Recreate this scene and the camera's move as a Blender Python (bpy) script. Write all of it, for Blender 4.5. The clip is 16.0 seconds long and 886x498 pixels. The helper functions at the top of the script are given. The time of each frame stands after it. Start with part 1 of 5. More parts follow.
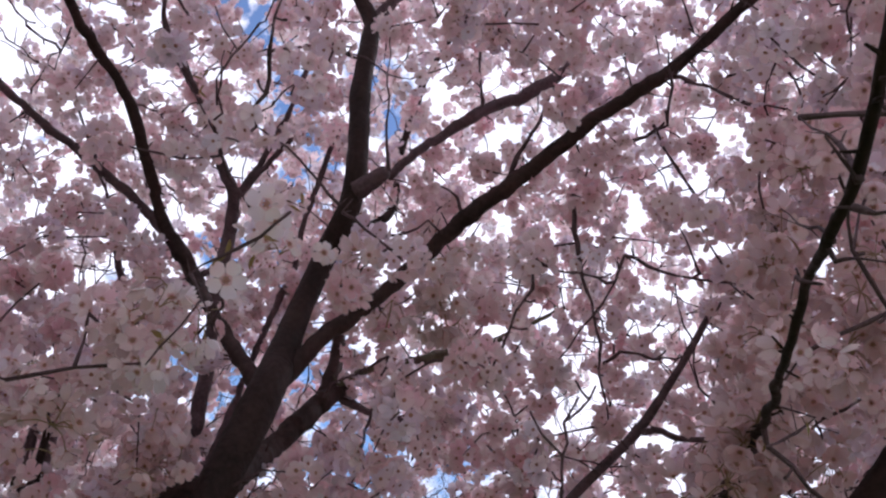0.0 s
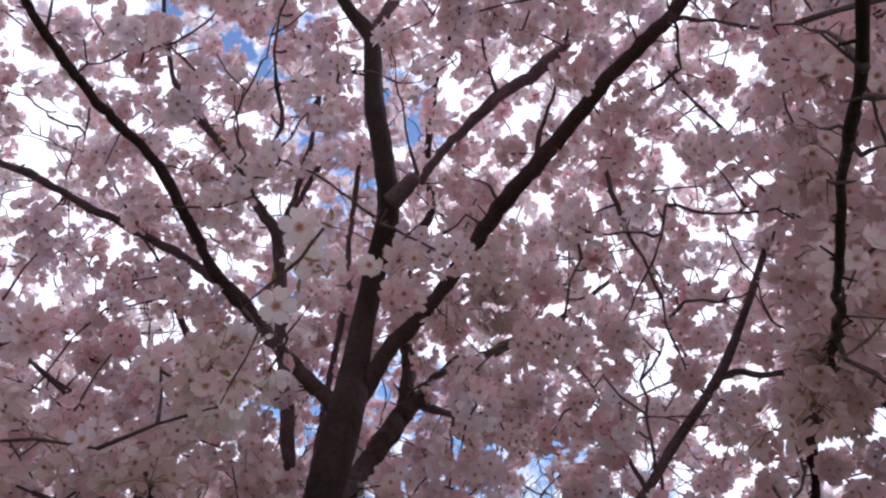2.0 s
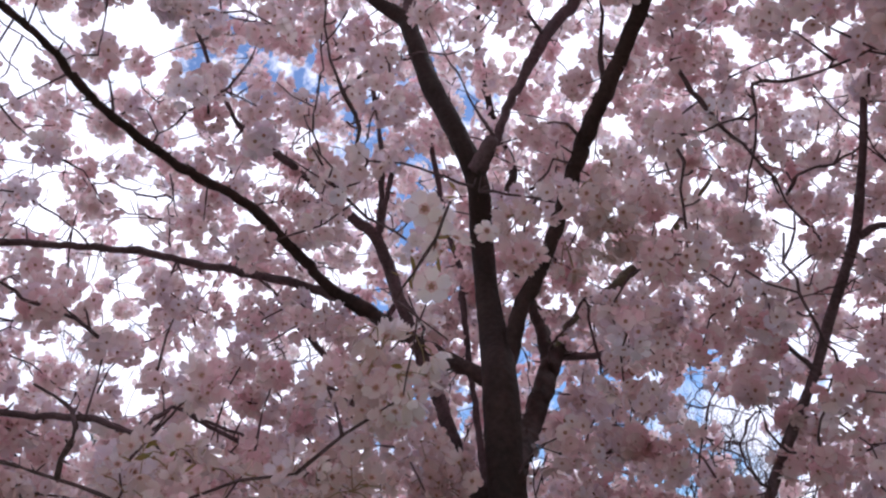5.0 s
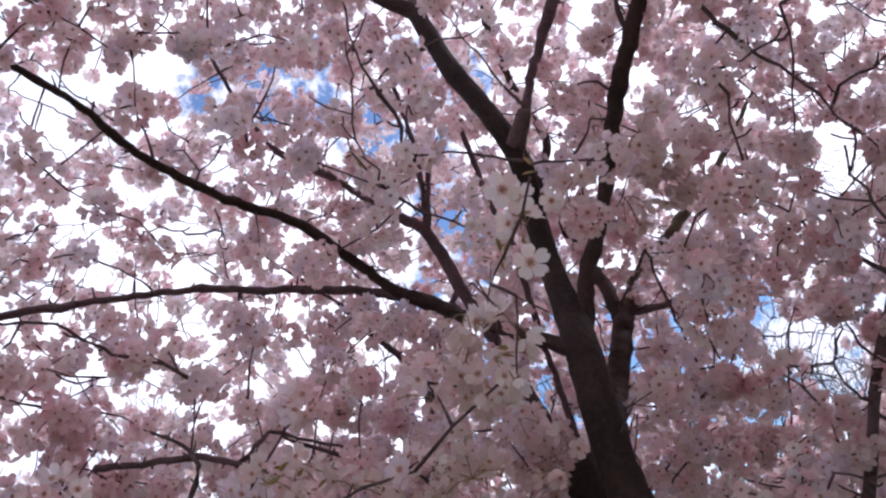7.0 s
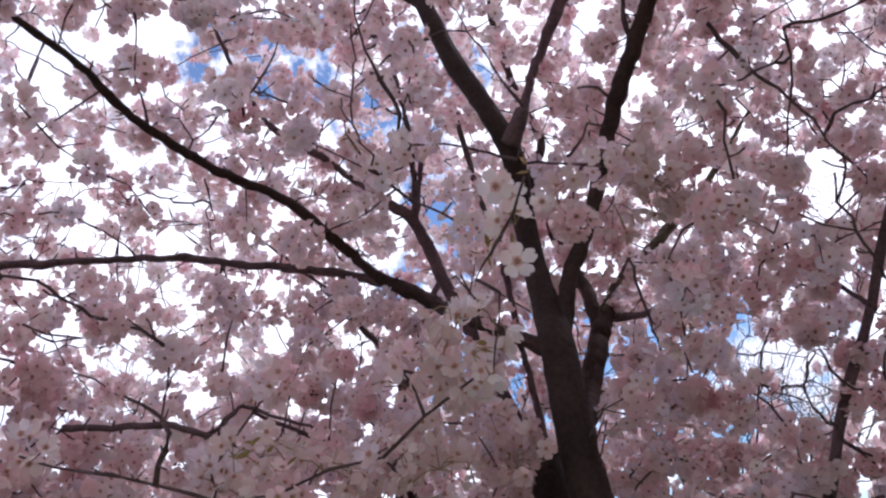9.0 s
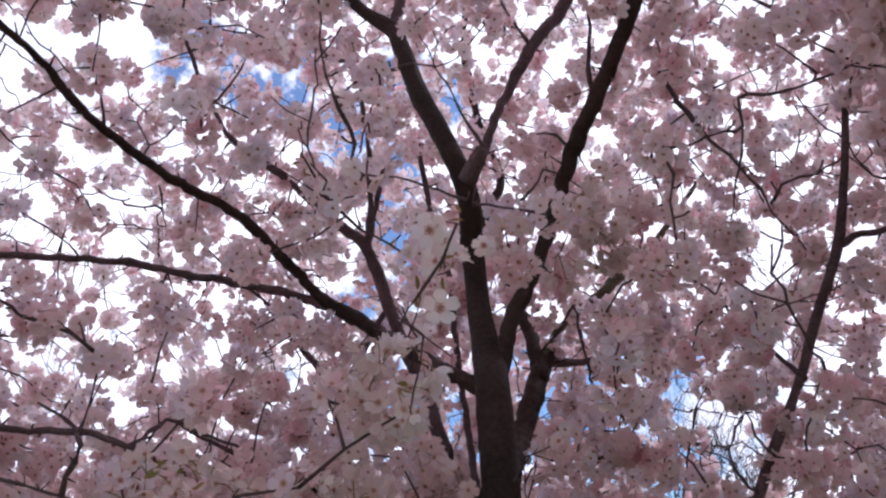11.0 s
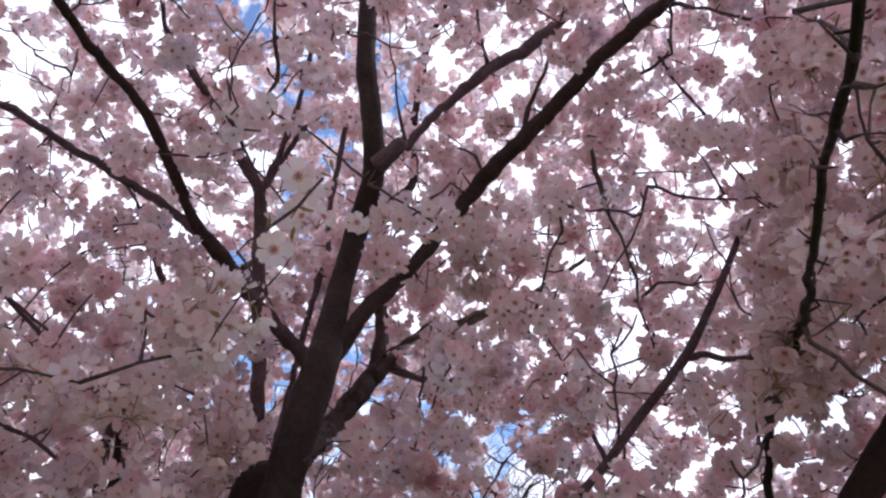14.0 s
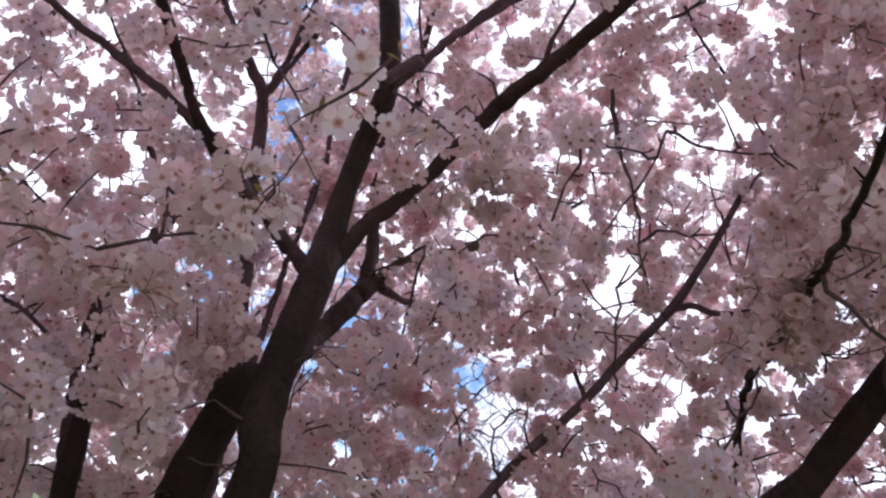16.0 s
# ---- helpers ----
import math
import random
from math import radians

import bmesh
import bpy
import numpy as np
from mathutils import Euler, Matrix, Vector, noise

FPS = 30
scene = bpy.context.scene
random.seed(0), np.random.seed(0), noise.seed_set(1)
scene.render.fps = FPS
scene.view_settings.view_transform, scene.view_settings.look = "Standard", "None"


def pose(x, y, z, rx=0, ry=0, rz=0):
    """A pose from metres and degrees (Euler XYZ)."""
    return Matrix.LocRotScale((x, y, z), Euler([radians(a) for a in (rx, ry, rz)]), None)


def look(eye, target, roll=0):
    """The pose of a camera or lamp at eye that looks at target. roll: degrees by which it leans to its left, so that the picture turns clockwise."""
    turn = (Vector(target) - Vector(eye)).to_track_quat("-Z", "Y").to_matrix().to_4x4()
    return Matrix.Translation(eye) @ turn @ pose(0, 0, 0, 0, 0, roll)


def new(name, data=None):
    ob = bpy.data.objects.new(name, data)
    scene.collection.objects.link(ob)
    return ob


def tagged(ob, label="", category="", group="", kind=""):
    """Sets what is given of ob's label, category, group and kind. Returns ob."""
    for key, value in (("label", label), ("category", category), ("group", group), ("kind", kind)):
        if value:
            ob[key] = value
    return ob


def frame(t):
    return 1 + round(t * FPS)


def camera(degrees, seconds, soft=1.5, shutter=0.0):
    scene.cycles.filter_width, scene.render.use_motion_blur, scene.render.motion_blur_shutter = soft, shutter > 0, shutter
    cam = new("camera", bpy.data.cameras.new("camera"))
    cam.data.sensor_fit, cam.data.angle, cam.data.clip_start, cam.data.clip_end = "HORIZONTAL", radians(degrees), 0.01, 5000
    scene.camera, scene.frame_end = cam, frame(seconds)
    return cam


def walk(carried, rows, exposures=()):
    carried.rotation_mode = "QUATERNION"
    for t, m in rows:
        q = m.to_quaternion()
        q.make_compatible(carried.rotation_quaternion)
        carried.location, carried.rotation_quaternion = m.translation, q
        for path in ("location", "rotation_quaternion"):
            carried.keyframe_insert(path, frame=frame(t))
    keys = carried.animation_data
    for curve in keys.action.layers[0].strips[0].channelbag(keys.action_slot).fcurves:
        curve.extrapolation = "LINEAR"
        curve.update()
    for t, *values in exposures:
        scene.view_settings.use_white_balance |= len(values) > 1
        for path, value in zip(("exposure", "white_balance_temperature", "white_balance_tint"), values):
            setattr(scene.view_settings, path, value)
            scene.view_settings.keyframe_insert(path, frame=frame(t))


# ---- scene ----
cam = camera(55.5, 16.0, soft=2.35)
PATH = [
    (0, (-0.0141, 0.0189, 1.5008), (-0.3488, 1.7480, 2.4486), 22.39),
    (0.5, (-0.0001, 0.0145, 1.5023), (-0.2887, 1.7795, 2.3977), 20.22),
    (1, (0.0123, 0.0137, 1.4980), (-0.3112, 1.7794, 2.3799), 17.29),
    (1.5, (0.0116, 0.0128, 1.4922), (-0.4001, 1.7492, 2.3954), 15.29),
    (2, (0.0063, 0.0156, 1.4863), (-0.4459, 1.7338, 2.4045), 11.71),
    (2.5, (0.0046, 0.0163, 1.4822), (-0.4806, 1.7225, 2.4060), 9.39),
    (3, (-0.0061, 0.0106, 1.4793), (-0.5191, 1.6989, 2.4207), 8.30),
    (3.5, (-0.0087, 0.0050, 1.4768), (-0.5435, 1.6903, 2.4115), 5.26),
    (4, (-0.0160, -0.0050, 1.4760), (-0.5950, 1.6777, 2.3888), 2.59),
    (4.5, (-0.0300, -0.0066, 1.4721), (-0.6432, 1.6817, 2.3518), 0.22),
    (5, (-0.0405, -0.0011, 1.4631), (-0.6870, 1.6921, 2.3088), -3.04),
    (7.5, (-0.1009, -0.0385, 1.4670), (-0.8290, 1.6308, 2.2936), -13.59),
    (8, (-0.1045, -0.0394, 1.4687), (-0.8195, 1.6334, 2.2997), -11.89),
    (8.5, (-0.1007, -0.0425, 1.4623), (-0.8169, 1.6438, 2.2644), -9.66),
    (11, (-0.0549, -0.0371, 1.4746), (-0.6573, 1.6719, 2.3209), -4.07),
    (11.5, (-0.0477, -0.0375, 1.4716), (-0.6365, 1.6766, 2.3173), -1.73),
    (12, (-0.0415, -0.0279, 1.4644), (-0.5936, 1.7059, 2.2947), -0.24),
    (12.5, (-0.0401, -0.0192, 1.4575), (-0.5602, 1.7189, 2.2993), 2.21),
    (13, (-0.0326, -0.0037, 1.4452), (-0.5092, 1.7524, 2.2752), 7.37),
    (13.5, (-0.0205, -0.0028, 1.4433), (-0.4386, 1.7601, 2.2902), 11.89),
    (14, (-0.0061, -0.0031, 1.4553), (-0.3879, 1.7537, 2.3316), 14.57),
    (14.5, (0.0034, -0.0048, 1.4558), (-0.3717, 1.7628, 2.3130), 15.94),
    (15, (-0.0033, -0.0013, 1.4447), (-0.3981, 1.7773, 2.2699), 16.91),
    (15.5, (-0.0401, 0.0091, 1.4174), (-0.3883, 1.8040, 2.2281), 18.20),
    (16, (-0.0836, 0.0191, 1.3871), (-0.3568, 1.8387, 2.1710), 19.67),
]
walk(cam, [(t, look(eye, target, roll)) for t, eye, target, roll in PATH], [(0.0, 0.12, 5690, 20.5), (2.0, 0.18, 5690, 20.5), (4.0, 0.23, 5690, 19.5), (8.0, 0.28, 5690, 19.5), (11.0, 0.24, 5690, 19.5), (13.5, 0.30, 5730, 20.5), (16.0, 0.36, 5790, 21.5)])

# ---- settings of sky, colours and crown ----
SKY_GAIN, CLOUD, SKY_STRENGTH, SUN_POWER = (0.74, 0.94, 1.08), (12.7, 12.3, 12.3), 0.1, 1.4
PALE, DEEP, DEEP_NEAR = (0.875, 0.84, 0.863), (0.80, 0.655, 0.708), (0.81, 0.73, 0.745)
FLOWER, SMALL_FLOWER, PER_CLUSTER, LEAVES = 0.038, 0.038, (13, 17), 60
LAYERS = 3.3            # blossom clusters one behind another
# clusters, azimuth to the left of +y, elevation (degrees), nearest and farthest (metres)
CROWN = [(9000, (-40, 66), (-10, 60), 1.9, 3.3), (420, (-34, 64), (-4, 58), 1.5, 2.0), (3000, (-44, 68), (-10, 58), 3.3, 4.6),
         (46, (-38, -11), (0, 52), 1.0, 1.5), (70, (-38, -14), (24, 56), 1.3, 2.0), (90, (26, 60), (-8, 13), 1.4, 2.2), (30, (24, 48), (0, 18), 1.1, 1.5)]
# unseen dome behind, added for shade: clusters, radius, lowest elevation, flattening; its centre
UNSEEN_REAR, DOME, UNSEEN_FLOWERS = (6800, 3.3, -8, 0.92), (-0.45, 1.45, 1.5), (8, 10, 0.06)
BLUE_HOLES = [(37.8, 37.7, 2.4), (40.4, 36.5, 1.2), (31.3, 37, 2.8), (34.7, 36.8, 2.4), (22.7, 36.9, 2), (23, 30.7, 2.2), (22.3, 26.5, 2.2), (27.0, 33.0, 2.6), (18.6, 35.2, 1.8), (25.6, 21.6, 1.6),
              (11.9, 13.5, 4.5), (5.8, 9.5, 3.6), (4.4, 15, 2.4), (20.4, 24.0, 2.5), (19.1, 12.9, 4), (22.5, 14.2, 4), (15.5, 17.1, 3), (14, 6, 4), (8, 3, 4)]
# openings in the crown: azimuth, elevation, radius (degrees)
OPENINGS = [(52.7, 36.2, 0.86), (52.5, 34.2, 0.86), (51.9, 35.9, 0.74), (50.7, 37.4, 0.99), (49.7, 36.6, 0.66), (45.6, 38.4, 1.44), (43, 38.2, 1.44), (42.3, 36.5, 0.99), (43.8, 35.2, 0.57), (46, 34.5, 0.57), (47.7, 34, 0.41), (50.8, 30.6, 0.74), (51.5, 28.6, 0.86), (49.7, 28.6, 0.74), (48.5, 27.7, 0.57), (52, 27.5, 0.5), (49.8, 26.1, 0.74), (50.8, 25.2, 0.57), (48.4, 25.3, 0.5), (43, 26.3, 0.82), (41.9, 27.9, 0.5), (44.3, 26.9, 0.57), (41.8, 25.7, 0.5), (43.2, 28.8, 0.57), (45, 27.9, 0.41), (40.1, 32.1, 0.66), (35.8, 30.1, 0.5), (34.5, 29.8, 0.66), (33.7, 30.4, 0.55), (32.2, 29.3, 0.27)]
OPENINGS += [(35.3, 32.7, 0.5), (41, 36.3, 0.57), (40.5, 37.3, 0.5), (36.6, 37.9, 0.5), (34.9, 36.6, 0.57), (34, 35.7, 0.63), (31.5, 37, 0.63), (30.8, 35.7, 0.55), (27.8, 34.1, 0.63), (26.7, 32.5, 0.55), (23.6, 38, 0.3), (22.4, 35.8, 0.44), (23.5, 31.3, 0.36), (23, 30.1, 0.55), (27.4, 28.3, 0.55), (26.3, 27.5, 0.36), (22.5, 26.5, 0.36), (45.9, 22.9, 0.82), (44.4, 22.5, 0.82), (43.7, 23.7, 0.57), (43.1, 22.3, 0.5), (45, 21.2, 0.55), (50, 21.2, 0.55), (43, 19.4, 0.55), (44.5, 20.6, 0.36), (39.7, 20.1, 0.45), (41.7, 21.2, 0.27), (37, 21.1, 0.55), (37.1, 19.8, 0.45), (38, 22.1, 0.5)]
OPENINGS += [(36.7, 22.6, 0.5), (38.7, 19, 0.27), (31.7, 21.4, 0.55), (32.8, 18.8, 0.27), (31.2, 17.7, 0.45), (35, 16.5, 0.27), (31.9, 16.5, 0.27), (28.3, 19.9, 0.36), (28.2, 19, 0.27), (30, 23.9, 0.27), (34, 24.4, 0.36), (46.3, 17.1, 0.55), (45.1, 16.7, 0.55), (44.3, 16.4, 0.45), (42.8, 16.3, 0.45), (41.8, 15.3, 0.63), (40.9, 15.5, 0.45), (41.7, 14.4, 0.36), (35.8, 14.2, 0.36), (34.4, 13.3, 0.27), (28.3, 14.8, 0.36), (28.8, 13.8, 0.27), (31.1, 11.6, 0.27), (26, 12.1, 0.45), (27.2, 10.3, 0.36), (40.1, 10.1, 0.27), (25.8, 21.6, 0.27), (22.5, 13, 0.36), (25.6, 16.5, 0.18), (17.9, 40.7, 0.51)]
OPENINGS += [(15, 37.9, 0.74), (15.8, 37.2, 0.44), (16.6, 39.1, 0.44), (17.7, 37.4, 0.3), (11.4, 39.9, 0.74), (12.7, 39.5, 0.36), (10.2, 40.2, 0.44), (8.9, 38.3, 0.59), (8.3, 37.5, 0.44), (9.8, 36.9, 0.3), (18.9, 35.6, 0.59), (18.6, 34.9, 0.3), (11.7, 35.7, 0.3), (7.3, 31.9, 0.91), (8.6, 30.8, 0.91), (9.6, 30, 0.55), (6.4, 32.2, 0.32), (3.4, 33.1, 0.57), (2.8, 32.1, 0.32), (0.2, 36.7, 0.44), (-0.6, 36.3, 0.3), (0.5, 37.1, 0.22), (-2.2, 34.3, 0.44), (-3.5, 33.8, 0.39), (-4.8, 33.3, 0.32), (-2.6, 34.9, 0.23), (-8.3, 33.7, 0.44), (-9.2, 33.6, 0.39), (-8.5, 33.1, 0.25), (-8.4, 31.5, 0.49)]
OPENINGS += [(-7.5, 30.5, 0.28), (-6.7, 28.6, 0.49), (-7.5, 28, 0.43), (-6.5, 29, 0.28), (-6.3, 26.3, 0.35), (-5.1, 26.6, 0.28), (-5.3, 30.2, 0.28), (4.8, 28.3, 0.73), (5.5, 28.8, 0.36), (4.1, 27.8, 0.36), (3.3, 27.7, 0.27), (0.8, 32.4, 0.16), (6.1, 31.6, 0.27), (14.6, 29.8, 0.45), (13.7, 28.8, 0.36), (15, 31.4, 0.36), (5.6, 25.1, 0.63), (4.7, 25.7, 0.27), (1.6, 26.2, 0.36), (-0.6, 24.5, 0.36), (-1.6, 24.1, 0.36), (-0.8, 22.8, 0.55), (-1.8, 22.4, 0.45), (1.4, 23.2, 0.45), (1.8, 24.1, 0.27), (-5.4, 23.1, 0.36), (-4.1, 22.1, 0.63), (-3.3, 22.5, 0.36), (-6.2, 21.5, 0.45), (-1.6, 25.6, 0.36)]
OPENINGS += [(12.2, 25.9, 0.27), (17, 27, 0.18), (1.9, 35.8, 0.14), (-8.4, 21.5, 0.27), (-2.2, 21.1, 0.63), (-2.7, 20.2, 0.55), (-3.7, 21.5, 0.55), (-2, 21.8, 0.36), (-4.8, 20.9, 0.36), (-3.2, 16.2, 0.36), (-2.7, 15.6, 0.55), (-4.1, 15.7, 0.36), (-4, 14.7, 0.18), (-1.5, 21.9, 0.36), (6.3, 21, 0.55), (11.4, 23.5, 0.18), (10.2, 21.9, 0.18), (4.6, 15, 0.45), (4.1, 14.3, 0.36), (1.7, 12.9, 0.73), (0.7, 12.6, 0.55), (2.9, 12.5, 0.45), (-0.2, 12.8, 0.27), (1.3, 10.7, 0.73), (0.2, 10.4, 0.45), (2.2, 10.3, 0.45), (1.2, 8.8, 0.63), (1.7, 7.9, 0.55), (0.7, 8.1, 0.36), (3, 10.1, 0.36)]
OPENINGS += [(8, 12.2, 0.55), (7.3, 11.7, 0.36), (5.6, 12.3, 0.27), (5.5, 10.7, 0.45), (6.2, 8.8, 0.55), (5.4, 8.2, 0.36), (6.8, 8, 0.27), (13.9, 14.2, 0.55), (13.4, 13.2, 0.27), (14.4, 14.8, 0.27), (15.8, 10.5, 0.36), (15, 11, 0.27), (15.9, 11.6, 0.27), (12.9, 16.5, 0.18), (8, 15.8, 0.27), (16.4, 21.3, 0.27), (20.4, 22.2, 0.27), (15.8, 17.1, 0.27), (20.2, 12.7, 0.36), (20.7, 14.2, 0.27), (21, 15.6, 0.27), (-4.9, 11.3, 0.55), (-4.8, 11.8, 0.27), (0.8, 17.2, 0.27), (-3.6, 7.4, 0.27), (-6.4, 43, 0.23), (-5.3, 42.8, 0.23), (-1.9, 40, 0.51), (-1, 40.7, 0.22), (-6.2, 39.3, 0.28)]
OPENINGS += [(-6.8, 38.4, 0.34), (-7.8, 38.8, 0.23), (-6.3, 37, 0.23), (-5.8, 37.7, 0.17), (-10.2, 40.2, 0.23), (-9.7, 40.8, 0.17), (-2.8, 34.4, 0.44), (-3.9, 34.4, 0.25), (-8.6, 33.3, 0.32), (-8.9, 32.4, 0.25), (-8.3, 30.7, 0.35), (-7.8, 30.1, 0.21), (-5.2, 30.6, 0.28), (-2.2, 29.8, 0.21), (-6.1, 29, 0.28), (-16.5, 40.8, 0.28), (-15.5, 40.1, 0.17), (-17, 38.8, 0.11), (-17.2, 34, 0.19), (-15.7, 43.6, 0.11), (2.8, 24.2, 0.36), (1.8, 23.6, 0.27), (-3.8, 26.7, 0.28), (-6.2, 27.2, 0.35), (-6.7, 26.3, 0.21), (-2.6, 22.1, 0.63), (-2.7, 20.6, 0.63), (-3.7, 20.4, 0.45), (-1.3, 22.2, 0.45), (-3.8, 22.3, 0.27)]
OPENINGS += [(-6.1, 22.5, 0.63), (-5.4, 21.8, 0.36), (-8.7, 21.6, 0.36), (-8.2, 21.1, 0.36), (-9, 20.9, 0.27), (-2.3, 16, 0.55), (-1.6, 16.6, 0.27), (-3.1, 15.8, 0.27), (-8.6, 16.8, 0.55), (-9.2, 16.1, 0.55), (-9.7, 16, 0.27), (-5.6, 15.2, 0.36), (-13.9, 25.8, 0.43), (-13.3, 26.1, 0.21), (-14.9, 25.9, 0.35), (-15.5, 25.2, 0.21), (-15.2, 27.3, 0.21), (-14.1, 19.8, 0.36), (-14, 18.7, 0.45), (-15.2, 18.9, 0.36), (-13.8, 17.7, 0.27), (-14.1, 15.7, 0.36), (-13.9, 14.3, 0.27), (-18.9, 22.7, 0.55), (-18.1, 22, 0.36), (-19.6, 21.7, 0.27), (-17.7, 24, 0.27), (-18.1, 20.3, 0.18), (-6.5, 17.2, 0.27), (-11.2, 24.4, 0.27)]
OPENINGS += [(4.7, 14.8, 0.45), (4.7, 13.7, 0.36), (2.7, 12.7, 0.63), (1.6, 13.3, 0.45), (0.7, 12.8, 0.36), (2.8, 11.6, 0.36), (37.8, 14.8, 0.36), (36, 14.5, 0.45), (35.6, 14.7, 0.36), (31.6, 17.5, 0.45), (31.1, 18.1, 0.36), (27.4, 19.1, 0.36), (30, 14.2, 0.36), (28.7, 14.3, 0.55), (29.5, 14.8, 0.27), (28.1, 14.7, 0.27), (31.5, 11.7, 0.27), (29.5, 12.3, 0.27), (28.3, 10.6, 0.45), (26.3, 12.3, 0.36), (26.4, 9.2, 0.36), (25.5, 9.3, 0.27), (25.5, 6.7, 0.27), (32, 7.1, 0.27), (33.9, 7.5, 0.27), (5.2, 14.1, 0.73), (3.8, 12.9, 0.82), (2.8, 11.6, 0.73), (1.3, 11.8, 0.63), (1.5, 9.7, 0.73)]
OPENINGS += [(1.3, 8.2, 0.63), (2.6, 9.3, 0.45), (4.1, 10.1, 0.45), (-0.2, 10.6, 0.45), (1.9, 6.7, 0.45), (4.8, 12.1, 0.45)]
OPENINGS += [(4.3, 14.4, 0.48), (2.7, 13.3, 0.48), (2.8, 10.9, 0.67), (2.5, 8.7, 0.77), (0.9, 10, 0.38), (-9.8, 19.8, 0.48), (-10.5, 18.1, 0.58), (-9.5, 16.7, 0.58), (-11, 14.2, 0.48), (6.1, 8.3, 0.48), (-15.7, 12.9, 0.48), (-19.9, 13.6, 0.58), (25.6, 6.4, 0.29), (20.1, 6.3, 0.29), (22, 4.6, 0.29)]
LEAF_SPURS = [(-0.306, 0.722, 1.879), (-0.372, 0.769, 1.824), (-0.696, 1.076, 2.245), (-0.674, 0.722, 1.678), (-0.653, 0.805, 1.673), (-0.723, 1.085, 2.247), (-0.369, 0.801, 1.868), (0.237, 0.904, 1.894), (-0.747, 0.824, 1.698), (-0.427, 0.884, 1.752), (-0.357, 0.788, 1.872)]

# ---- world, sun and exposure ----
world = bpy.data.worlds.new("sky")
scene.world = world
world.use_nodes = True
wt = world.node_tree
wt.nodes.clear()


def wnode(kind, **values):
    n = wt.nodes.new(kind)
    for key, value in values.items():
        n.inputs[key].default_value = value
    return n


SUN_EL, SUN_AZ = 52.0, -35.0          # degrees; azimuth to the left of +y
sky = wt.nodes.new("ShaderNodeTexSky")
sky.sky_type = "NISHITA"
sky.sun_disc = False
sky.sun_elevation, sky.sun_rotation = radians(SUN_EL), radians(-SUN_AZ)
sky.air_density, sky.dust_density, sky.ozone_density = 1.0, 0.6, 2.0
tc = wt.nodes.new("ShaderNodeTexCoord")
# broken cloud: white everywhere but for a few ragged holes of blue
cloud_noise = wnode("ShaderNodeTexNoise", Scale=26.0, Detail=6.0, Roughness=0.62)
wt.links.new(tc.outputs["Generated"], cloud_noise.inputs["Vector"])
hole = None
for az, el, r in BLUE_HOLES:
    d = Vector((-math.sin(radians(az)) * math.cos(radians(el)), math.cos(radians(az)) * math.cos(radians(el)), math.sin(radians(el))))
    dot = wt.nodes.new("ShaderNodeVectorMath")
    dot.operation = "DOT_PRODUCT"
    dot.inputs[1].default_value = d
    wt.links.new(tc.outputs["Generated"], dot.inputs[0])
    ramp = wnode("ShaderNodeMapRange", **{"From Min": math.cos(radians(r * 1.5)), "From Max": math.cos(radians(r * 0.2)), "To Min": 0.0, "To Max": 1.0})
    wt.links.new(dot.outputs["Value"], ramp.inputs["Value"])
    if hole is None:
        hole = ramp.outputs[0]
    else:
        top = wt.nodes.new("ShaderNodeMath")
        top.operation = "MAXIMUM"
        wt.links.new(hole, top.inputs[0])
        wt.links.new(ramp.outputs[0], top.inputs[1])
        hole = top.outputs[0]
# the cloud breaks up towards the horizon
split = wt.nodes.new("ShaderNodeSeparateXYZ")
wt.links.new(tc.outputs["Generated"], split.inputs[0])
low = wnode("ShaderNodeMapRange", **{"From Min": 0.36, "From Max": 0.05, "To Min": 0.0, "To Max": 0.3})
wt.links.new(split.outputs["Z"], low.inputs["Value"])
top = wt.nodes.new("ShaderNodeMath")
top.operation = "MAXIMUM"
wt.links.new(hole, top.inputs[0])
wt.links.new(low.outputs[0], top.inputs[1])
hole = top.outputs[0]
ragged = wt.nodes.new("ShaderNodeMath")
ragged.operation = "MULTIPLY_ADD"
ragged.inputs[1].default_value = 3.0
wt.links.new(cloud_noise.outputs["Fac"], ragged.inputs[0])
wt.links.new(hole, ragged.inputs[2])
clear = wnode("ShaderNodeMapRange", **{"From Min": 1.85, "From Max": 2.4, "To Min": 0.0, "To Max": 0.95})
wt.links.new(ragged.outputs[0], clear.inputs["Value"])
grade = wt.nodes.new("ShaderNodeVectorMath")
grade.operation = "MULTIPLY"
grade.inputs[1].default_value = SKY_GAIN
wt.links.new(sky.outputs["Color"], grade.inputs[0])
mixer = wt.nodes.new("ShaderNodeMix")
mixer.data_type = "RGBA"
billow = wnode("ShaderNodeTexNoise", Scale=3.2, Detail=5.0, Roughness=0.55)
wt.links.new(tc.outputs["Generated"], billow.inputs["Vector"])
shade = wt.nodes.new("ShaderNodeValToRGB")
shade.color_ramp.elements[0].position, shade.color_ramp.elements[1].position = 0.36, 0.52
shade.color_ramp.elements[0].color, shade.color_ramp.elements[1].color = (0.70, 0.75, 0.82, 1), (1, 1, 1, 1)
wt.links.new(billow.outputs["Fac"], shade.inputs["Fac"])
lit = wt.nodes.new("ShaderNodeVectorMath")
lit.operation = "MULTIPLY"
lit.inputs[1].default_value = CLOUD
wt.links.new(shade.outputs["Color"], lit.inputs[0])
wt.links.new(lit.outputs[0], mixer.inputs["A"])
wt.links.new(clear.outputs[0], mixer.inputs["Factor"])
wt.links.new(grade.outputs[0], mixer.inputs["B"])
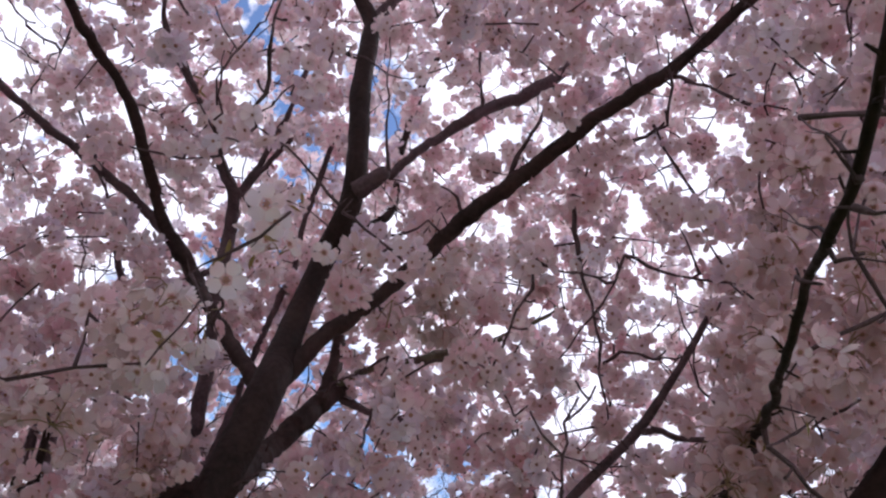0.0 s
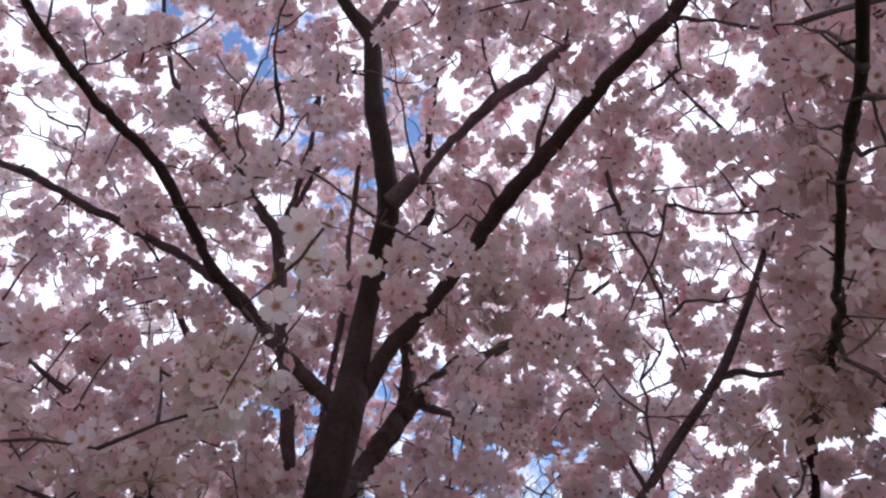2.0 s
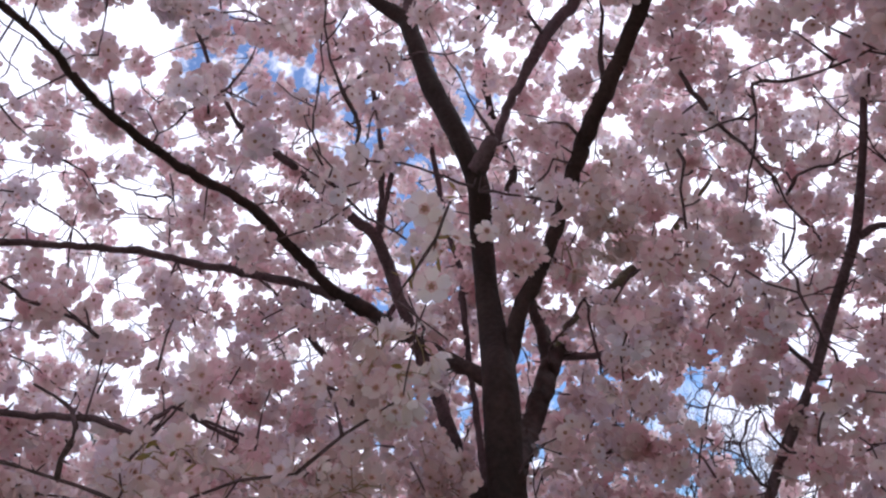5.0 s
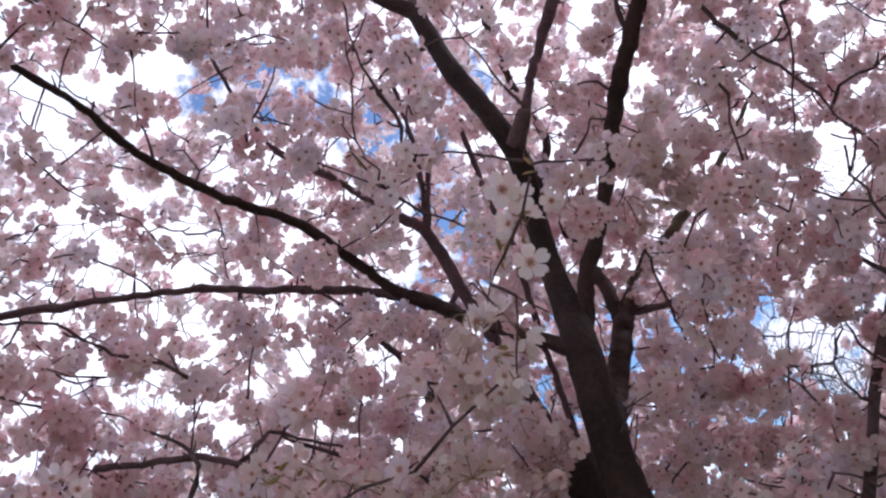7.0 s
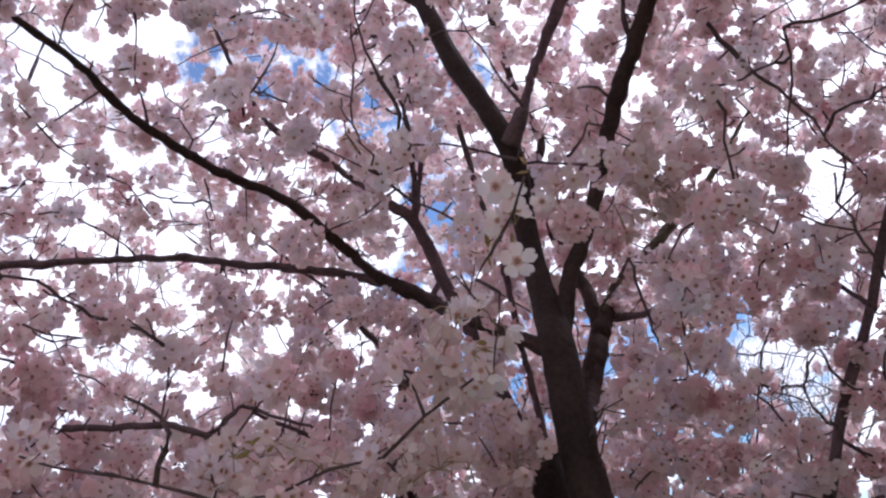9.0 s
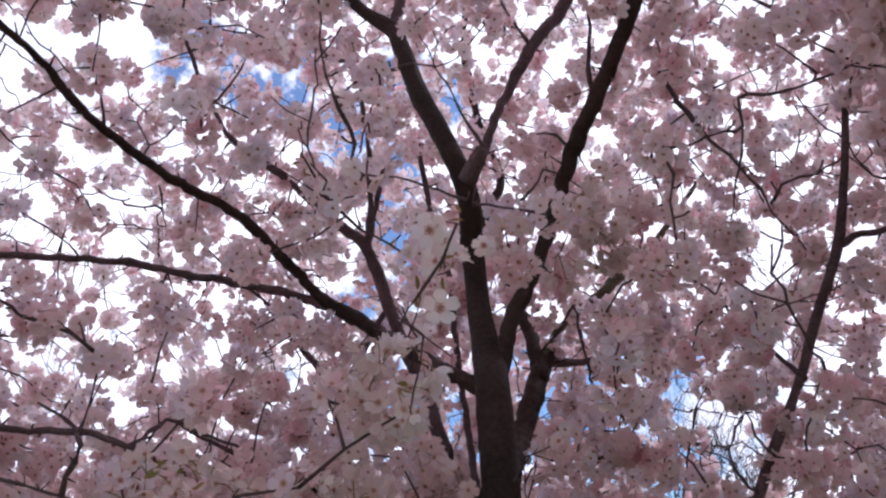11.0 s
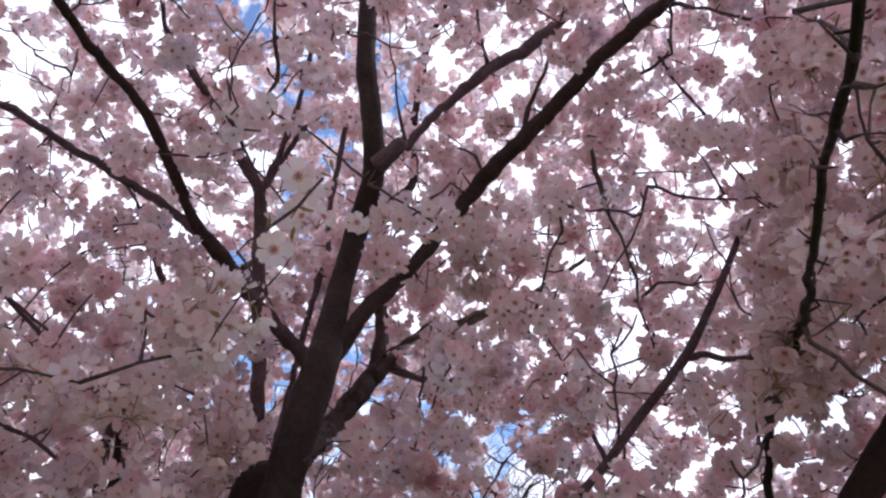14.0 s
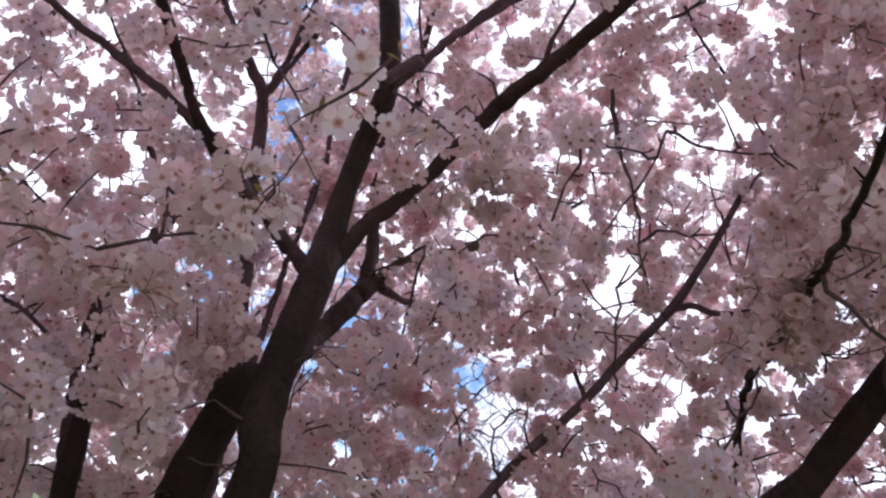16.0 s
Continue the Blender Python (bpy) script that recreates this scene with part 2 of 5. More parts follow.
back = wnode("ShaderNodeBackground", Strength=SKY_STRENGTH)
wt.links.new(mixer.outputs["Result"], back.inputs["Color"])
out = wt.nodes.new("ShaderNodeOutputWorld")
wt.links.new(back.outputs[0], out.inputs[0])

sun_data = bpy.data.lights.new("sun", "SUN")
sun_data.energy, sun_data.angle, sun_data.color = SUN_POWER, radians(12), (1.0, 0.95, 0.88)
sun = new("sun", sun_data)
sun.matrix_world = look((0, 0, 0), (math.sin(radians(SUN_AZ)) * math.cos(radians(SUN_EL)), -math.cos(radians(SUN_AZ)) * math.cos(radians(SUN_EL)), -math.sin(radians(SUN_EL))))

# ---- materials ----


def material(name):
    m = bpy.data.materials.new(name)
    m.use_nodes = True
    m.node_tree.nodes.clear()
    return m, m.node_tree.nodes, m.node_tree.links


def bark(name, dark, light, scale, lichen=0.0):
    m, n, l = material(name)
    geo = n.new("ShaderNodeTexCoord")
    coarse, fine = n.new("ShaderNodeTexNoise"), n.new("ShaderNodeTexNoise")
    coarse.inputs["Scale"].default_value, coarse.inputs["Detail"].default_value = scale, 4
    fine.inputs["Scale"].default_value, fine.inputs["Detail"].default_value = scale * 9, 5
    for tex in (coarse, fine):
        l.new(geo.outputs["Object"], tex.inputs["Vector"])
    ramp = n.new("ShaderNodeValToRGB")
    ramp.color_ramp.elements[0].position, ramp.color_ramp.elements[1].position = 0.32, 0.72
    ramp.color_ramp.elements[0].color, ramp.color_ramp.elements[1].color = (*dark, 1), (*light, 1)
    add = n.new("ShaderNodeMath")
    add.operation = "MULTIPLY_ADD"
    add.inputs[1].default_value = 0.5
    l.new(fine.outputs["Fac"], add.inputs[0])
    half = n.new("ShaderNodeMath")
    half.operation = "MULTIPLY"
    half.inputs[1].default_value = 0.5
    l.new(coarse.outputs["Fac"], half.inputs[0])
    l.new(half.outputs[0], add.inputs[2])
    l.new(add.outputs[0], ramp.inputs["Fac"])
    colour = ramp.outputs["Color"]
    patch = n.new("ShaderNodeTexNoise")
    patch.inputs["Scale"].default_value, patch.inputs["Detail"].default_value = 14, 3
    l.new(geo.outputs["Object"], patch.inputs["Vector"])
    spot = n.new("ShaderNodeMapRange")
    spot.inputs["From Min"].default_value, spot.inputs["From Max"].default_value = 0.62 - lichen * 0.25, 0.74 - lichen * 0.2
    spot.inputs["To Max"].default_value = 0.04 + 0.51 * lichen
    l.new(patch.outputs["Fac"], spot.inputs["Value"])
    mix = n.new("ShaderNodeMix")
    mix.data_type = "RGBA"
    mix.inputs["B"].default_value = (0.16, 0.17, 0.09, 1)
    l.new(spot.outputs[0], mix.inputs["Factor"])
    l.new(colour, mix.inputs["A"])
    bump = n.new("ShaderNodeBump")
    bump.inputs["Strength"].default_value, bump.inputs["Distance"].default_value = 0.7, 0.006
    l.new(fine.outputs["Fac"], bump.inputs["Height"])
    s = n.new("ShaderNodeBsdfPrincipled")
    s.inputs["Roughness"].default_value = 0.75
    s.inputs["Specular IOR Level"].default_value = 0.22
    l.new(mix.outputs["Result"], s.inputs["Base Color"])
    l.new(bump.outputs[0], s.inputs["Normal"])
    o = n.new("ShaderNodeOutputMaterial")
    l.new(s.outputs[0], o.inputs[0])
    return m


def petal_material(name, pale, deep, single, sheer=0.62):
    """Thin petals: partly reflecting, partly letting light through; each flower a little paler or pinker."""
    m, n, l = material(name)
    if single:
        vary = n.new("ShaderNodeObjectInfo").outputs["Random"]
    else:
        vary = n.new("ShaderNodeNewGeometry").outputs["Random Per Island"]
    geo = n.new("ShaderNodeTexCoord")
    drift = n.new("ShaderNodeTexNoise")
    drift.inputs["Scale"].default_value, drift.inputs["Detail"].default_value = 4.5, 2
    l.new(geo.outputs["Object"], drift.inputs["Vector"])
    vein = n.new("ShaderNodeTexNoise")
    vein.inputs["Scale"].default_value, vein.inputs["Detail"].default_value = 160, 3
    l.new(geo.outputs["Object"], vein.inputs["Vector"])
    sums = n.new("ShaderNodeMath")
    sums.operation = "MULTIPLY_ADD"
    sums.inputs[1].default_value = 0.75
    l.new(vary, sums.inputs[0])
    spread = n.new("ShaderNodeMapRange")
    spread.inputs["From Min"].default_value, spread.inputs["From Max"].default_value = 0.35, 0.68
    spread.inputs["To Min"].default_value, spread.inputs["To Max"].default_value = 0.0, 0.6
    l.new(drift.outputs["Fac"], spread.inputs["Value"])
    l.new(spread.outputs[0], sums.inputs[2])
    grain = n.new("ShaderNodeMath")
    grain.operation = "MULTIPLY_ADD"
    grain.inputs[1].default_value = 0.25
    l.new(vein.outputs["Fac"], grain.inputs[0])
    l.new(sums.outputs[0], grain.inputs[2])
    ramp = n.new("ShaderNodeValToRGB")
    ramp.color_ramp.elements[0].position, ramp.color_ramp.elements[1].position = 0.1, 1.0
    ramp.color_ramp.elements[0].color, ramp.color_ramp.elements[1].color = (*pale, 1), (*deep, 1)
    l.new(grain.outputs[0], ramp.inputs["Fac"])
    # some clusters creamy, some lilac
    hue = n.new("ShaderNodeTexNoise")
    hue.inputs["Scale"].default_value, hue.inputs["Detail"].default_value = 9, 2
    l.new(geo.outputs["Object"], hue.inputs["Vector"])
    swing = n.new("ShaderNodeValToRGB")
    swing.color_ramp.elements[0].position, swing.color_ramp.elements[1].position = 0.35, 0.71
    swing.color_ramp.elements[0].color, swing.color_ramp.elements[1].color = (0.95, 0.96, 1.0, 1), (1.0, 0.79, 0.80, 1)
    creamy = swing.color_ramp.elements.new(0.51)
    creamy.color = (1.0, 0.985, 0.90, 1)
    l.new(hue.outputs["Fac"], swing.inputs["Fac"])
    tinted = n.new("ShaderNodeVectorMath")
    tinted.operation = "MULTIPLY"
    l.new(ramp.outputs["Color"], tinted.inputs[0])
    l.new(swing.outputs["Color"], tinted.inputs[1])
    d, t, g = n.new("ShaderNodeBsdfDiffuse"), n.new("ShaderNodeBsdfTranslucent"), n.new("ShaderNodeMixShader")
    g.inputs[0].default_value = sheer
    l.new(tinted.outputs[0], d.inputs["Color"])
    l.new(tinted.outputs[0], t.inputs["Color"])
    l.new(d.outputs[0], g.inputs[1])
    l.new(t.outputs[0], g.inputs[2])
    o = n.new("ShaderNodeOutputMaterial")
    l.new(g.outputs[0], o.inputs[0])
    return m


def simple(name, a, b, scale, rough=0.7, sheer=0.0):
    m, n, l = material(name)
    geo, tex, ramp = n.new("ShaderNodeTexCoord"), n.new("ShaderNodeTexNoise"), n.new("ShaderNodeValToRGB")
    tex.inputs["Scale"].default_value, tex.inputs["Detail"].default_value = scale, 6
    ramp.color_ramp.elements[0].position, ramp.color_ramp.elements[1].position = 0.3, 0.7
    ramp.color_ramp.elements[0].color, ramp.color_ramp.elements[1].color = (*a, 1), (*b, 1)
    s, o = n.new("ShaderNodeBsdfPrincipled"), n.new("ShaderNodeOutputMaterial")
    s.inputs["Roughness"].default_value = rough
    l.new(geo.outputs["Object"], tex.inputs["Vector"])
    l.new(tex.outputs["Fac"], ramp.inputs["Fac"])
    l.new(ramp.outputs["Color"], s.inputs["Base Color"])
    if sheer:
        t, g = n.new("ShaderNodeBsdfTranslucent"), n.new("ShaderNodeMixShader")
        g.inputs[0].default_value = sheer
        l.new(ramp.outputs["Color"], t.inputs["Color"])
        l.new(s.outputs[0], g.inputs[1])
        l.new(t.outputs[0], g.inputs[2])
        l.new(g.outputs[0], o.inputs[0])
    else:
        l.new(s.outputs[0], o.inputs[0])
    return m


TRUNK_BARK = bark("trunk_bark", (0.014, 0.0078, 0.0062), (0.05, 0.029, 0.024), 9)
BARK = bark("cherry_bark", (0.021, 0.012, 0.010), (0.072, 0.042, 0.037), 9)
# these two barks carry the sky's veiling glare in their lighter colour
TWIG_BARK = bark("twig_bark", (0.052, 0.033, 0.036), (0.165, 0.107, 0.112), 22)
HAZED_BARK = bark("hazed_bark", (0.055, 0.037, 0.041), (0.18, 0.122, 0.13), 12)
LICHEN_BARK = bark("lichened_bark", (0.05, 0.035, 0.028), (0.15, 0.11, 0.08), 12, 0.9)
GREY_BARK = bark("grey_bark", (0.055, 0.05, 0.052), (0.15, 0.135, 0.135), 3, 0.0)
PETAL = petal_material("petals", PALE, DEEP, False)
NEAR_PETAL = petal_material("near_petals", PALE, DEEP_NEAR, True)
# copy of the near petals with the crown's shade put into its colour
SHADED_PETAL = petal_material("shaded_petals", (0.75, 0.665, 0.655), (0.67, 0.54, 0.54), True)
# pinker copy for sprays hanging in shade, which its darker colour stands for
SHADED_ROSE_PETAL = petal_material("shaded_rose_petals", (0.83, 0.73, 0.735), (0.70, 0.54, 0.565), True)
HEART = simple("flower_heart", (0.33, 0.16, 0.125), (0.50, 0.31, 0.20), 90, 0.7, 0.45)
PETAL_BASE = simple("petal_base", (0.66, 0.42, 0.40), (0.76, 0.54, 0.50), 120, 0.8, 0.5)
STALK = simple("flower_stalk", (0.30, 0.27, 0.12), (0.40, 0.26, 0.17), 60, 0.6, 0.4)
YOUNG_LEAF = simple("young_leaf", (0.20, 0.18, 0.05), (0.33, 0.19, 0.08), 40, 0.5, 0.45)
GRASS = simple("grass", (0.05, 0.09, 0.02), (0.13, 0.17, 0.05), 3, 0.9)

# ---- mesh helpers ----


def mesh_from(name, verts, tris, materials, slots=None, smooth=True):
    """A mesh from arrays of vertices and triangles."""
    verts, tris = np.asarray(verts, np.float32), np.asarray(tris, np.int32)
    me = bpy.data.meshes.new(name)
    me.vertices.add(len(verts))
    me.vertices.foreach_set("co", verts.ravel())
    me.loops.add(tris.size)
    me.loops.foreach_set("vertex_index", tris.ravel())
    me.polygons.add(len(tris))
    me.polygons.foreach_set("loop_start", np.arange(0, tris.size, 3, dtype=np.int32))
    me.polygons.foreach_set("loop_total", np.full(len(tris), 3, np.int32))
    for m in materials:
        me.materials.append(m)
    if slots is not None:
        me.polygons.foreach_set("material_index", np.asarray(slots, np.int32))
    me.polygons.foreach_set("use_smooth", np.full(len(tris), smooth))
    me.update(calc_edges=True)
    me.validate()
    return me


def part(name, me, parent, label="", kind=""):
    ob = new(name, me)
    ob.parent = parent
    ob.matrix_parent_inverse = parent.matrix_world.inverted()
    return tagged(ob, label=label, kind=kind)


def smooth_line(points, step):
    """A smooth line through x, y, z, radius rows."""
    p = np.array(points, float)
    p = np.vstack([2 * p[0] - p[1], p, 2 * p[-1] - p[-2]])
    rows = []
    for a, b, c, d in zip(p, p[1:], p[2:], p[3:]):
        count = max(2, int(np.linalg.norm((c - b)[:3]) / step))
        for u in np.arange(count) / count:
            rows.append(0.5 * (2 * b + (c - a) * u + (2 * a - 5 * b + 4 * c - d) * u * u + (3 * b - a - 3 * c + d) * u**3))
    rows.append(p[-2])
    rows = np.array(rows)
    rows[:, 3] = np.maximum(rows[:, 3], 0.0009)
    return rows


def tube(rows, sides, rough=0.0, seed=0.0):
    """A closed round skin along x, y, z, radius rows, with swellings and ridges of the given share of its radius."""
    rows = np.asarray(rows, float)
    centre, radius = rows[:, :3], rows[:, 3]
    way = np.gradient(centre, axis=0)
    way /= np.linalg.norm(way, axis=1)[:, None] + 1e-9
    side = np.cross(way, (0.31, 0.17, 0.93) if abs(way[0, 2]) < 0.8 else (0.95, 0.3, 0.1))
    side /= np.linalg.norm(side, axis=1)[:, None] + 1e-9
    up = np.cross(side, way)
    turn = np.linspace(0, 2 * np.pi, sides, endpoint=False)
    ring = np.cos(turn)[None, :, None] * side[:, None] + np.sin(turn)[None, :, None] * up[:, None]
    size = radius[:, None] * np.ones(sides)
    if rough:
        for i, c in enumerate(centre):
            for k in range(sides):
                q = Vector(c + ring[i, k] * radius[i]) * 1.0
                size[i, k] *= 1 + rough * (noise.noise(q * 9 + Vector((seed, 0, 0))) + 0.5 * noise.noise(q * 23) + 0.45 * noise.noise(q * 64))
    verts = (centre[:, None] + ring * size[..., None]).reshape(-1, 3)
    n = len(rows)
    tris = []
    for i in range(n - 1):
        for k in range(sides):
            a, b = i * sides + k, i * sides + (k + 1) % sides
            tris += [(a, b, b + sides), (a, b + sides, a + sides)]
    verts = np.vstack([verts, centre[0] - way[0] * radius[0] * 0.4, centre[-1] + way[-1] * radius[-1] * 0.6])
    for k in range(sides):
        tris += [(len(verts) - 2, (k + 1) % sides, k), (len(verts) - 1, (n - 1) * sides + k, (n - 1) * sides + (k + 1) % sides)]
    return verts, np.array(tris)


def kinked(points, step, bend):
    """A crooked line of short straight runs through x, y, z, radius rows, with swollen joints."""
    rows = []
    for a, b in zip(points, points[1:]):
        a, b = np.array(a, float), np.array(b, float)
        count = max(2, int(np.linalg.norm((b - a)[:3]) / step))
        u = np.arange(count) / count
        off = np.cumsum(kink.normal(size=(count, 3)), axis=0) * bend * step
        off -= off[0] + (off[-1] - off[0]) * u[:, None] * count / max(1, count - 1)
        line = a + (b - a) * u[:, None]
        line[:, :3] += off
        line[:, 3] *= kink.uniform(0.8, 1.3, count)
        rows.append(line)
    return np.vstack(rows + [np.array(points[-1], float)[None]])


kink = np.random.default_rng(5)


def joined(pieces):
    verts, tris, at = [], [], 0
    for v, t in pieces:
        verts.append(v)
        tris.append(t + at)
        at += len(v)
    return np.vstack(verts), np.vstack(tris)


# ---- ground ----
gm = bmesh.new()
bmesh.ops.create_grid(gm, x_segments=60, y_segments=60, size=1500)
for v in gm.verts:
    v.co.z = 0.12 * noise.noise(v.co * 0.02) if v.co.length > 30 else 0.0
ground_mesh = bpy.data.meshes.new("ground")
gm.to_mesh(ground_mesh)
gm.free()
ground_mesh.materials.append(GRASS)
tagged(new("ground", ground_mesh), "short green spring grass under the blossoming tree", "ground", kind="structure")

# ---- the cherry tree: trunk, stems and limbs ----
tree = tagged(new("cherry_tree"), "cherry tree in full pale pink bloom with dark brown branches", "tree")
tree.location = (-0.62, 2.12, 0.0)
bpy.context.view_layer.update()
tips = []           # ends of twigs, where blossoms sit
wood_rows = []          # x, y, z, radius of all wood, for twigs to grow from
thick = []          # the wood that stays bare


def limb(name, points, parent=tree, mat=BARK, bare=True, label="", clear=(0.0, 9.0)):
    """One limb or twig through x, y, z, radius rows; clear: the heights between which no blossom hides it."""
    big = max(p[3] for p in points)
    if name == "twig" and wood_rows:
        # a twig springs from the nearest older wood
        wood_now = np.array(wood_rows)[:, :3]
        ends = [np.linalg.norm(wood_now - points[k][:3], axis=1) for k in (0, -1)]
        if ends[1].min() < ends[0].min():
            points, ends = points[::-1], ends[::-1]
        if 0.02 < ends[0].min() < 0.16:
            points = [(*wood_now[np.argmin(ends[0])], points[0][3])] + list(points)
        points = [(*p[:3], p[3] * (1 - 0.55 * k / (len(points) - 1))) for k, p in enumerate(points)]
    if points[-1][3] < 0.012 and math.dist(points[-1][:3], (0, 0, 1.46)) > 1.35:
        tips.append(points[-1][:3])
    rows = kinked(points, 0.026, 0.16) if big < 0.007 else smooth_line(points, 0.016)
    if big < 0.02:
        wob = np.array([[noise.noise(Vector(r[:3]) * 14 + Vector((7 * k, 0, 0))) for k in range(3)] for r in rows])
        fade = np.sin(np.linspace(0, np.pi, len(rows)))[:, None]
        rows[:, :3] += wob * fade * 0.010
    if 0.007 <= big < 0.06:
        knots = np.array([[noise.noise(Vector(r[:3]) * 34 + Vector((11 * k, 3, 0))) for k in range(3)] for r in rows])
        rows[:, :3] += knots * np.minimum(rows[:, 3:], 0.014) * 0.5
        rows[:, 3] *= 1 + (0.28 if big < 0.023 else 0.12) * np.maximum(0, [noise.noise(Vector(r[:3]) * 26) for r in rows])
    verts, tris = tube(rows, 14 if big > 0.03 else 9 if big > 0.01 else 6, 0.12 if big > 0.023 else 0.22, rows[0, 0] * 50)
    if 0.002 < big < 0.04:
        spurs = [(verts, tris)]
        run = np.linalg.norm(np.diff(rows[:, :3], axis=0), axis=1).sum()
        pick = random.Random(round(rows[0, 0] * 1e4))
        for k in range(int(run / 0.034)):
            c = rows[pick.randrange(len(rows))]
            w = Vector((pick.gauss(0, 1), pick.gauss(0, 1), pick.gauss(0, 1))).normalized()
            far = c[3] + pick.choice((0.006, 0.009, 0.014, 0.024))
            bend = w + Vector((pick.gauss(0, 0.3), pick.gauss(0, 0.3), 0.2))
            a, b = Vector(c[:3]) + w * c[3] * 0.6, Vector(c[:3]) + bend * far
            thin = min(0.003, c[3] * 0.45)
            spurs.append(tube([(*a, thin), (*((a + b) / 2), thin * 0.9), (*b, thin * 0.6)], 4))
        verts, tris = joined(spurs)
    origin = np.array(parent.matrix_world.translation)
    ob = part(name, mesh_from(name, verts - origin, tris, [mat]), parent, label)
    ob.location = parent.matrix_world.translation
    for r in rows[::2]:
        wood_rows.append(r)
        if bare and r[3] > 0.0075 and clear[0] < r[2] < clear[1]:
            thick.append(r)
    return ob

limb("trunk", [(-0.62, 2.12, -0.12, 0.19), (-0.62, 2.12, 0.1, 0.155), (-0.62, 2.11, 0.4, 0.14), (-0.62, 2.11, 0.7, 0.12), (-0.63, 2.1, 0.86, 0.06)], mat=TRUNK_BARK)
limb("main_limb", [(-0.62, 2.08, 0.62, 0.1), (-0.5989, 1.9166, 1.0671, 0.0719), (-0.5282, 1.6754, 1.5038, 0.0409), (-0.558, 1.6805, 1.6339, 0.0426), (-0.5716, 1.6856, 1.7784, 0.04), (-0.5815, 1.7236, 1.9671, 0.0411), (-0.6075, 1.7861, 2.078, 0.037), (-0.6316, 1.8407, 2.2263, 0.0299), (-0.6461, 1.8659, 2.3925, 0.0299), (-0.625, 1.807, 2.524, 0.0299), (-0.664, 1.787, 2.673, 0.0281), (-0.74, 1.811, 2.868, 0.0284), (-0.797, 1.824, 3.071, 0.0262), (-0.825, 1.833, 3.159, 0.0261), (-0.901, 1.814, 3.234, 0.0201), (-0.97, 1.785, 3.333, 0.0172), (-1.033, 1.754, 3.474, 0.0142)], mat=TRUNK_BARK)
limb("limb", [(-0.822, 1.837, 3.156, 0.0196), (-0.797, 1.839, 3.258, 0.0167), (-0.78, 1.826, 3.452, 0.014)], mat=HAZED_BARK)
limb("limb", [(-0.621, 1.789, 2.556, 0.0272), (-0.585, 1.768, 2.59, 0.0217), (-0.555, 1.75, 2.614, 0.0175)], mat=HAZED_BARK)
limb("twig", [(-0.554, 1.747, 2.619, 0.0054), (-0.573, 1.72, 2.669, 0.0041), (-0.613, 1.664, 2.779, 0.0034), (-0.65, 1.629, 2.887, 0.0035), (-0.678, 1.62, 2.962, 0.0029)], mat=TWIG_BARK)
limb("limb", [(-0.5923, 1.7642, 1.942, 0.0214), (-0.5794, 1.7843, 2.0462, 0.024), (-0.5391, 1.8066, 2.1704, 0.0201), (-0.4656, 1.8217, 2.3087, 0.0182), (-0.398, 1.815, 2.452, 0.0188), (-0.338, 1.772, 2.548, 0.021), (-0.264, 1.724, 2.641, 0.021), (-0.167, 1.658, 2.75, 0.0196), (-0.101, 1.616, 2.839, 0.0185), (-0.022, 1.58, 2.929, 0.0174), (0.06, 1.549, 3.031, 0.0151), (0.22, 1.402, 3.26, 0.0126)])
limb("limb", [(-0.5801, 1.7465, 1.901, 0.0194), (-0.6092, 1.7718, 1.9786, 0.0216), (-0.67, 1.7934, 2.0331, 0.0176), (-0.7587, 1.8292, 2.0957, 0.0166), (-0.8595, 1.8814, 2.1704, 0.0167), (-1, 2.004, 2.288, 0.0197), (-1.077, 1.988, 2.347, 0.0214), (-1.118, 1.965, 2.375, 0.0186), (-1.159, 1.918, 2.425, 0.0151), (-1.219, 1.79, 2.521, 0.0156), (-1.268, 1.676, 2.582, 0.014), (-1.316, 1.578, 2.607, 0.0131), (-1.351, 1.474, 2.625, 0.0129), (-1.389, 1.319, 2.669, 0.012), (-1.393, 1.204, 2.694, 0.011), (-1.383, 1.09, 2.723, 0.0095), (-1.38, 0.982, 2.731, 0.0087), (-1.377, 0.871, 2.734, 0.0073)])
limb("limb", [(-1.102, 1.979, 2.364, 0.0172), (-1.191, 1.935, 2.401, 0.0137), (-1.3, 1.863, 2.431, 0.0116), (-1.423, 1.763, 2.449, 0.0109), (-1.556, 1.637, 2.467, 0.0109), (-1.637, 1.556, 2.47, 0.0102), (-1.846, 1.332, 2.441, 0.01), (-1.949, 1.176, 2.407, 0.0092)], mat=HAZED_BARK)
limb("limb", [(-0.5529, 1.6728, 1.7554, 0.0245), (-0.582, 1.80, 1.806, 0.0265), (-0.61, 1.95, 1.868, 0.028), (-0.622, 2.061, 1.93, 0.029), (-0.602, 2.144, 2.05, 0.0285), (-0.585, 2.226, 2.154, 0.027), (-0.565, 2.26, 2.199, 0.0167), (-0.552, 2.277, 2.223, 0.01)])
limb("limb", [(-0.589, 2.227, 2.148, 0.0239), (-0.616, 2.288, 2.271, 0.0218), (-0.656, 2.343, 2.391, 0.0195), (-0.709, 2.373, 2.55, 0.0185), (-0.736, 2.34, 2.719, 0.0189), (-0.691, 2.398, 2.887, 0.0142), (-0.735, 2.361, 3.114, 0.0129), (-0.746, 2.299, 3.364, 0.0114), (-0.704, 2.228, 3.539, 0.0087)], clear=(0, 2.35))
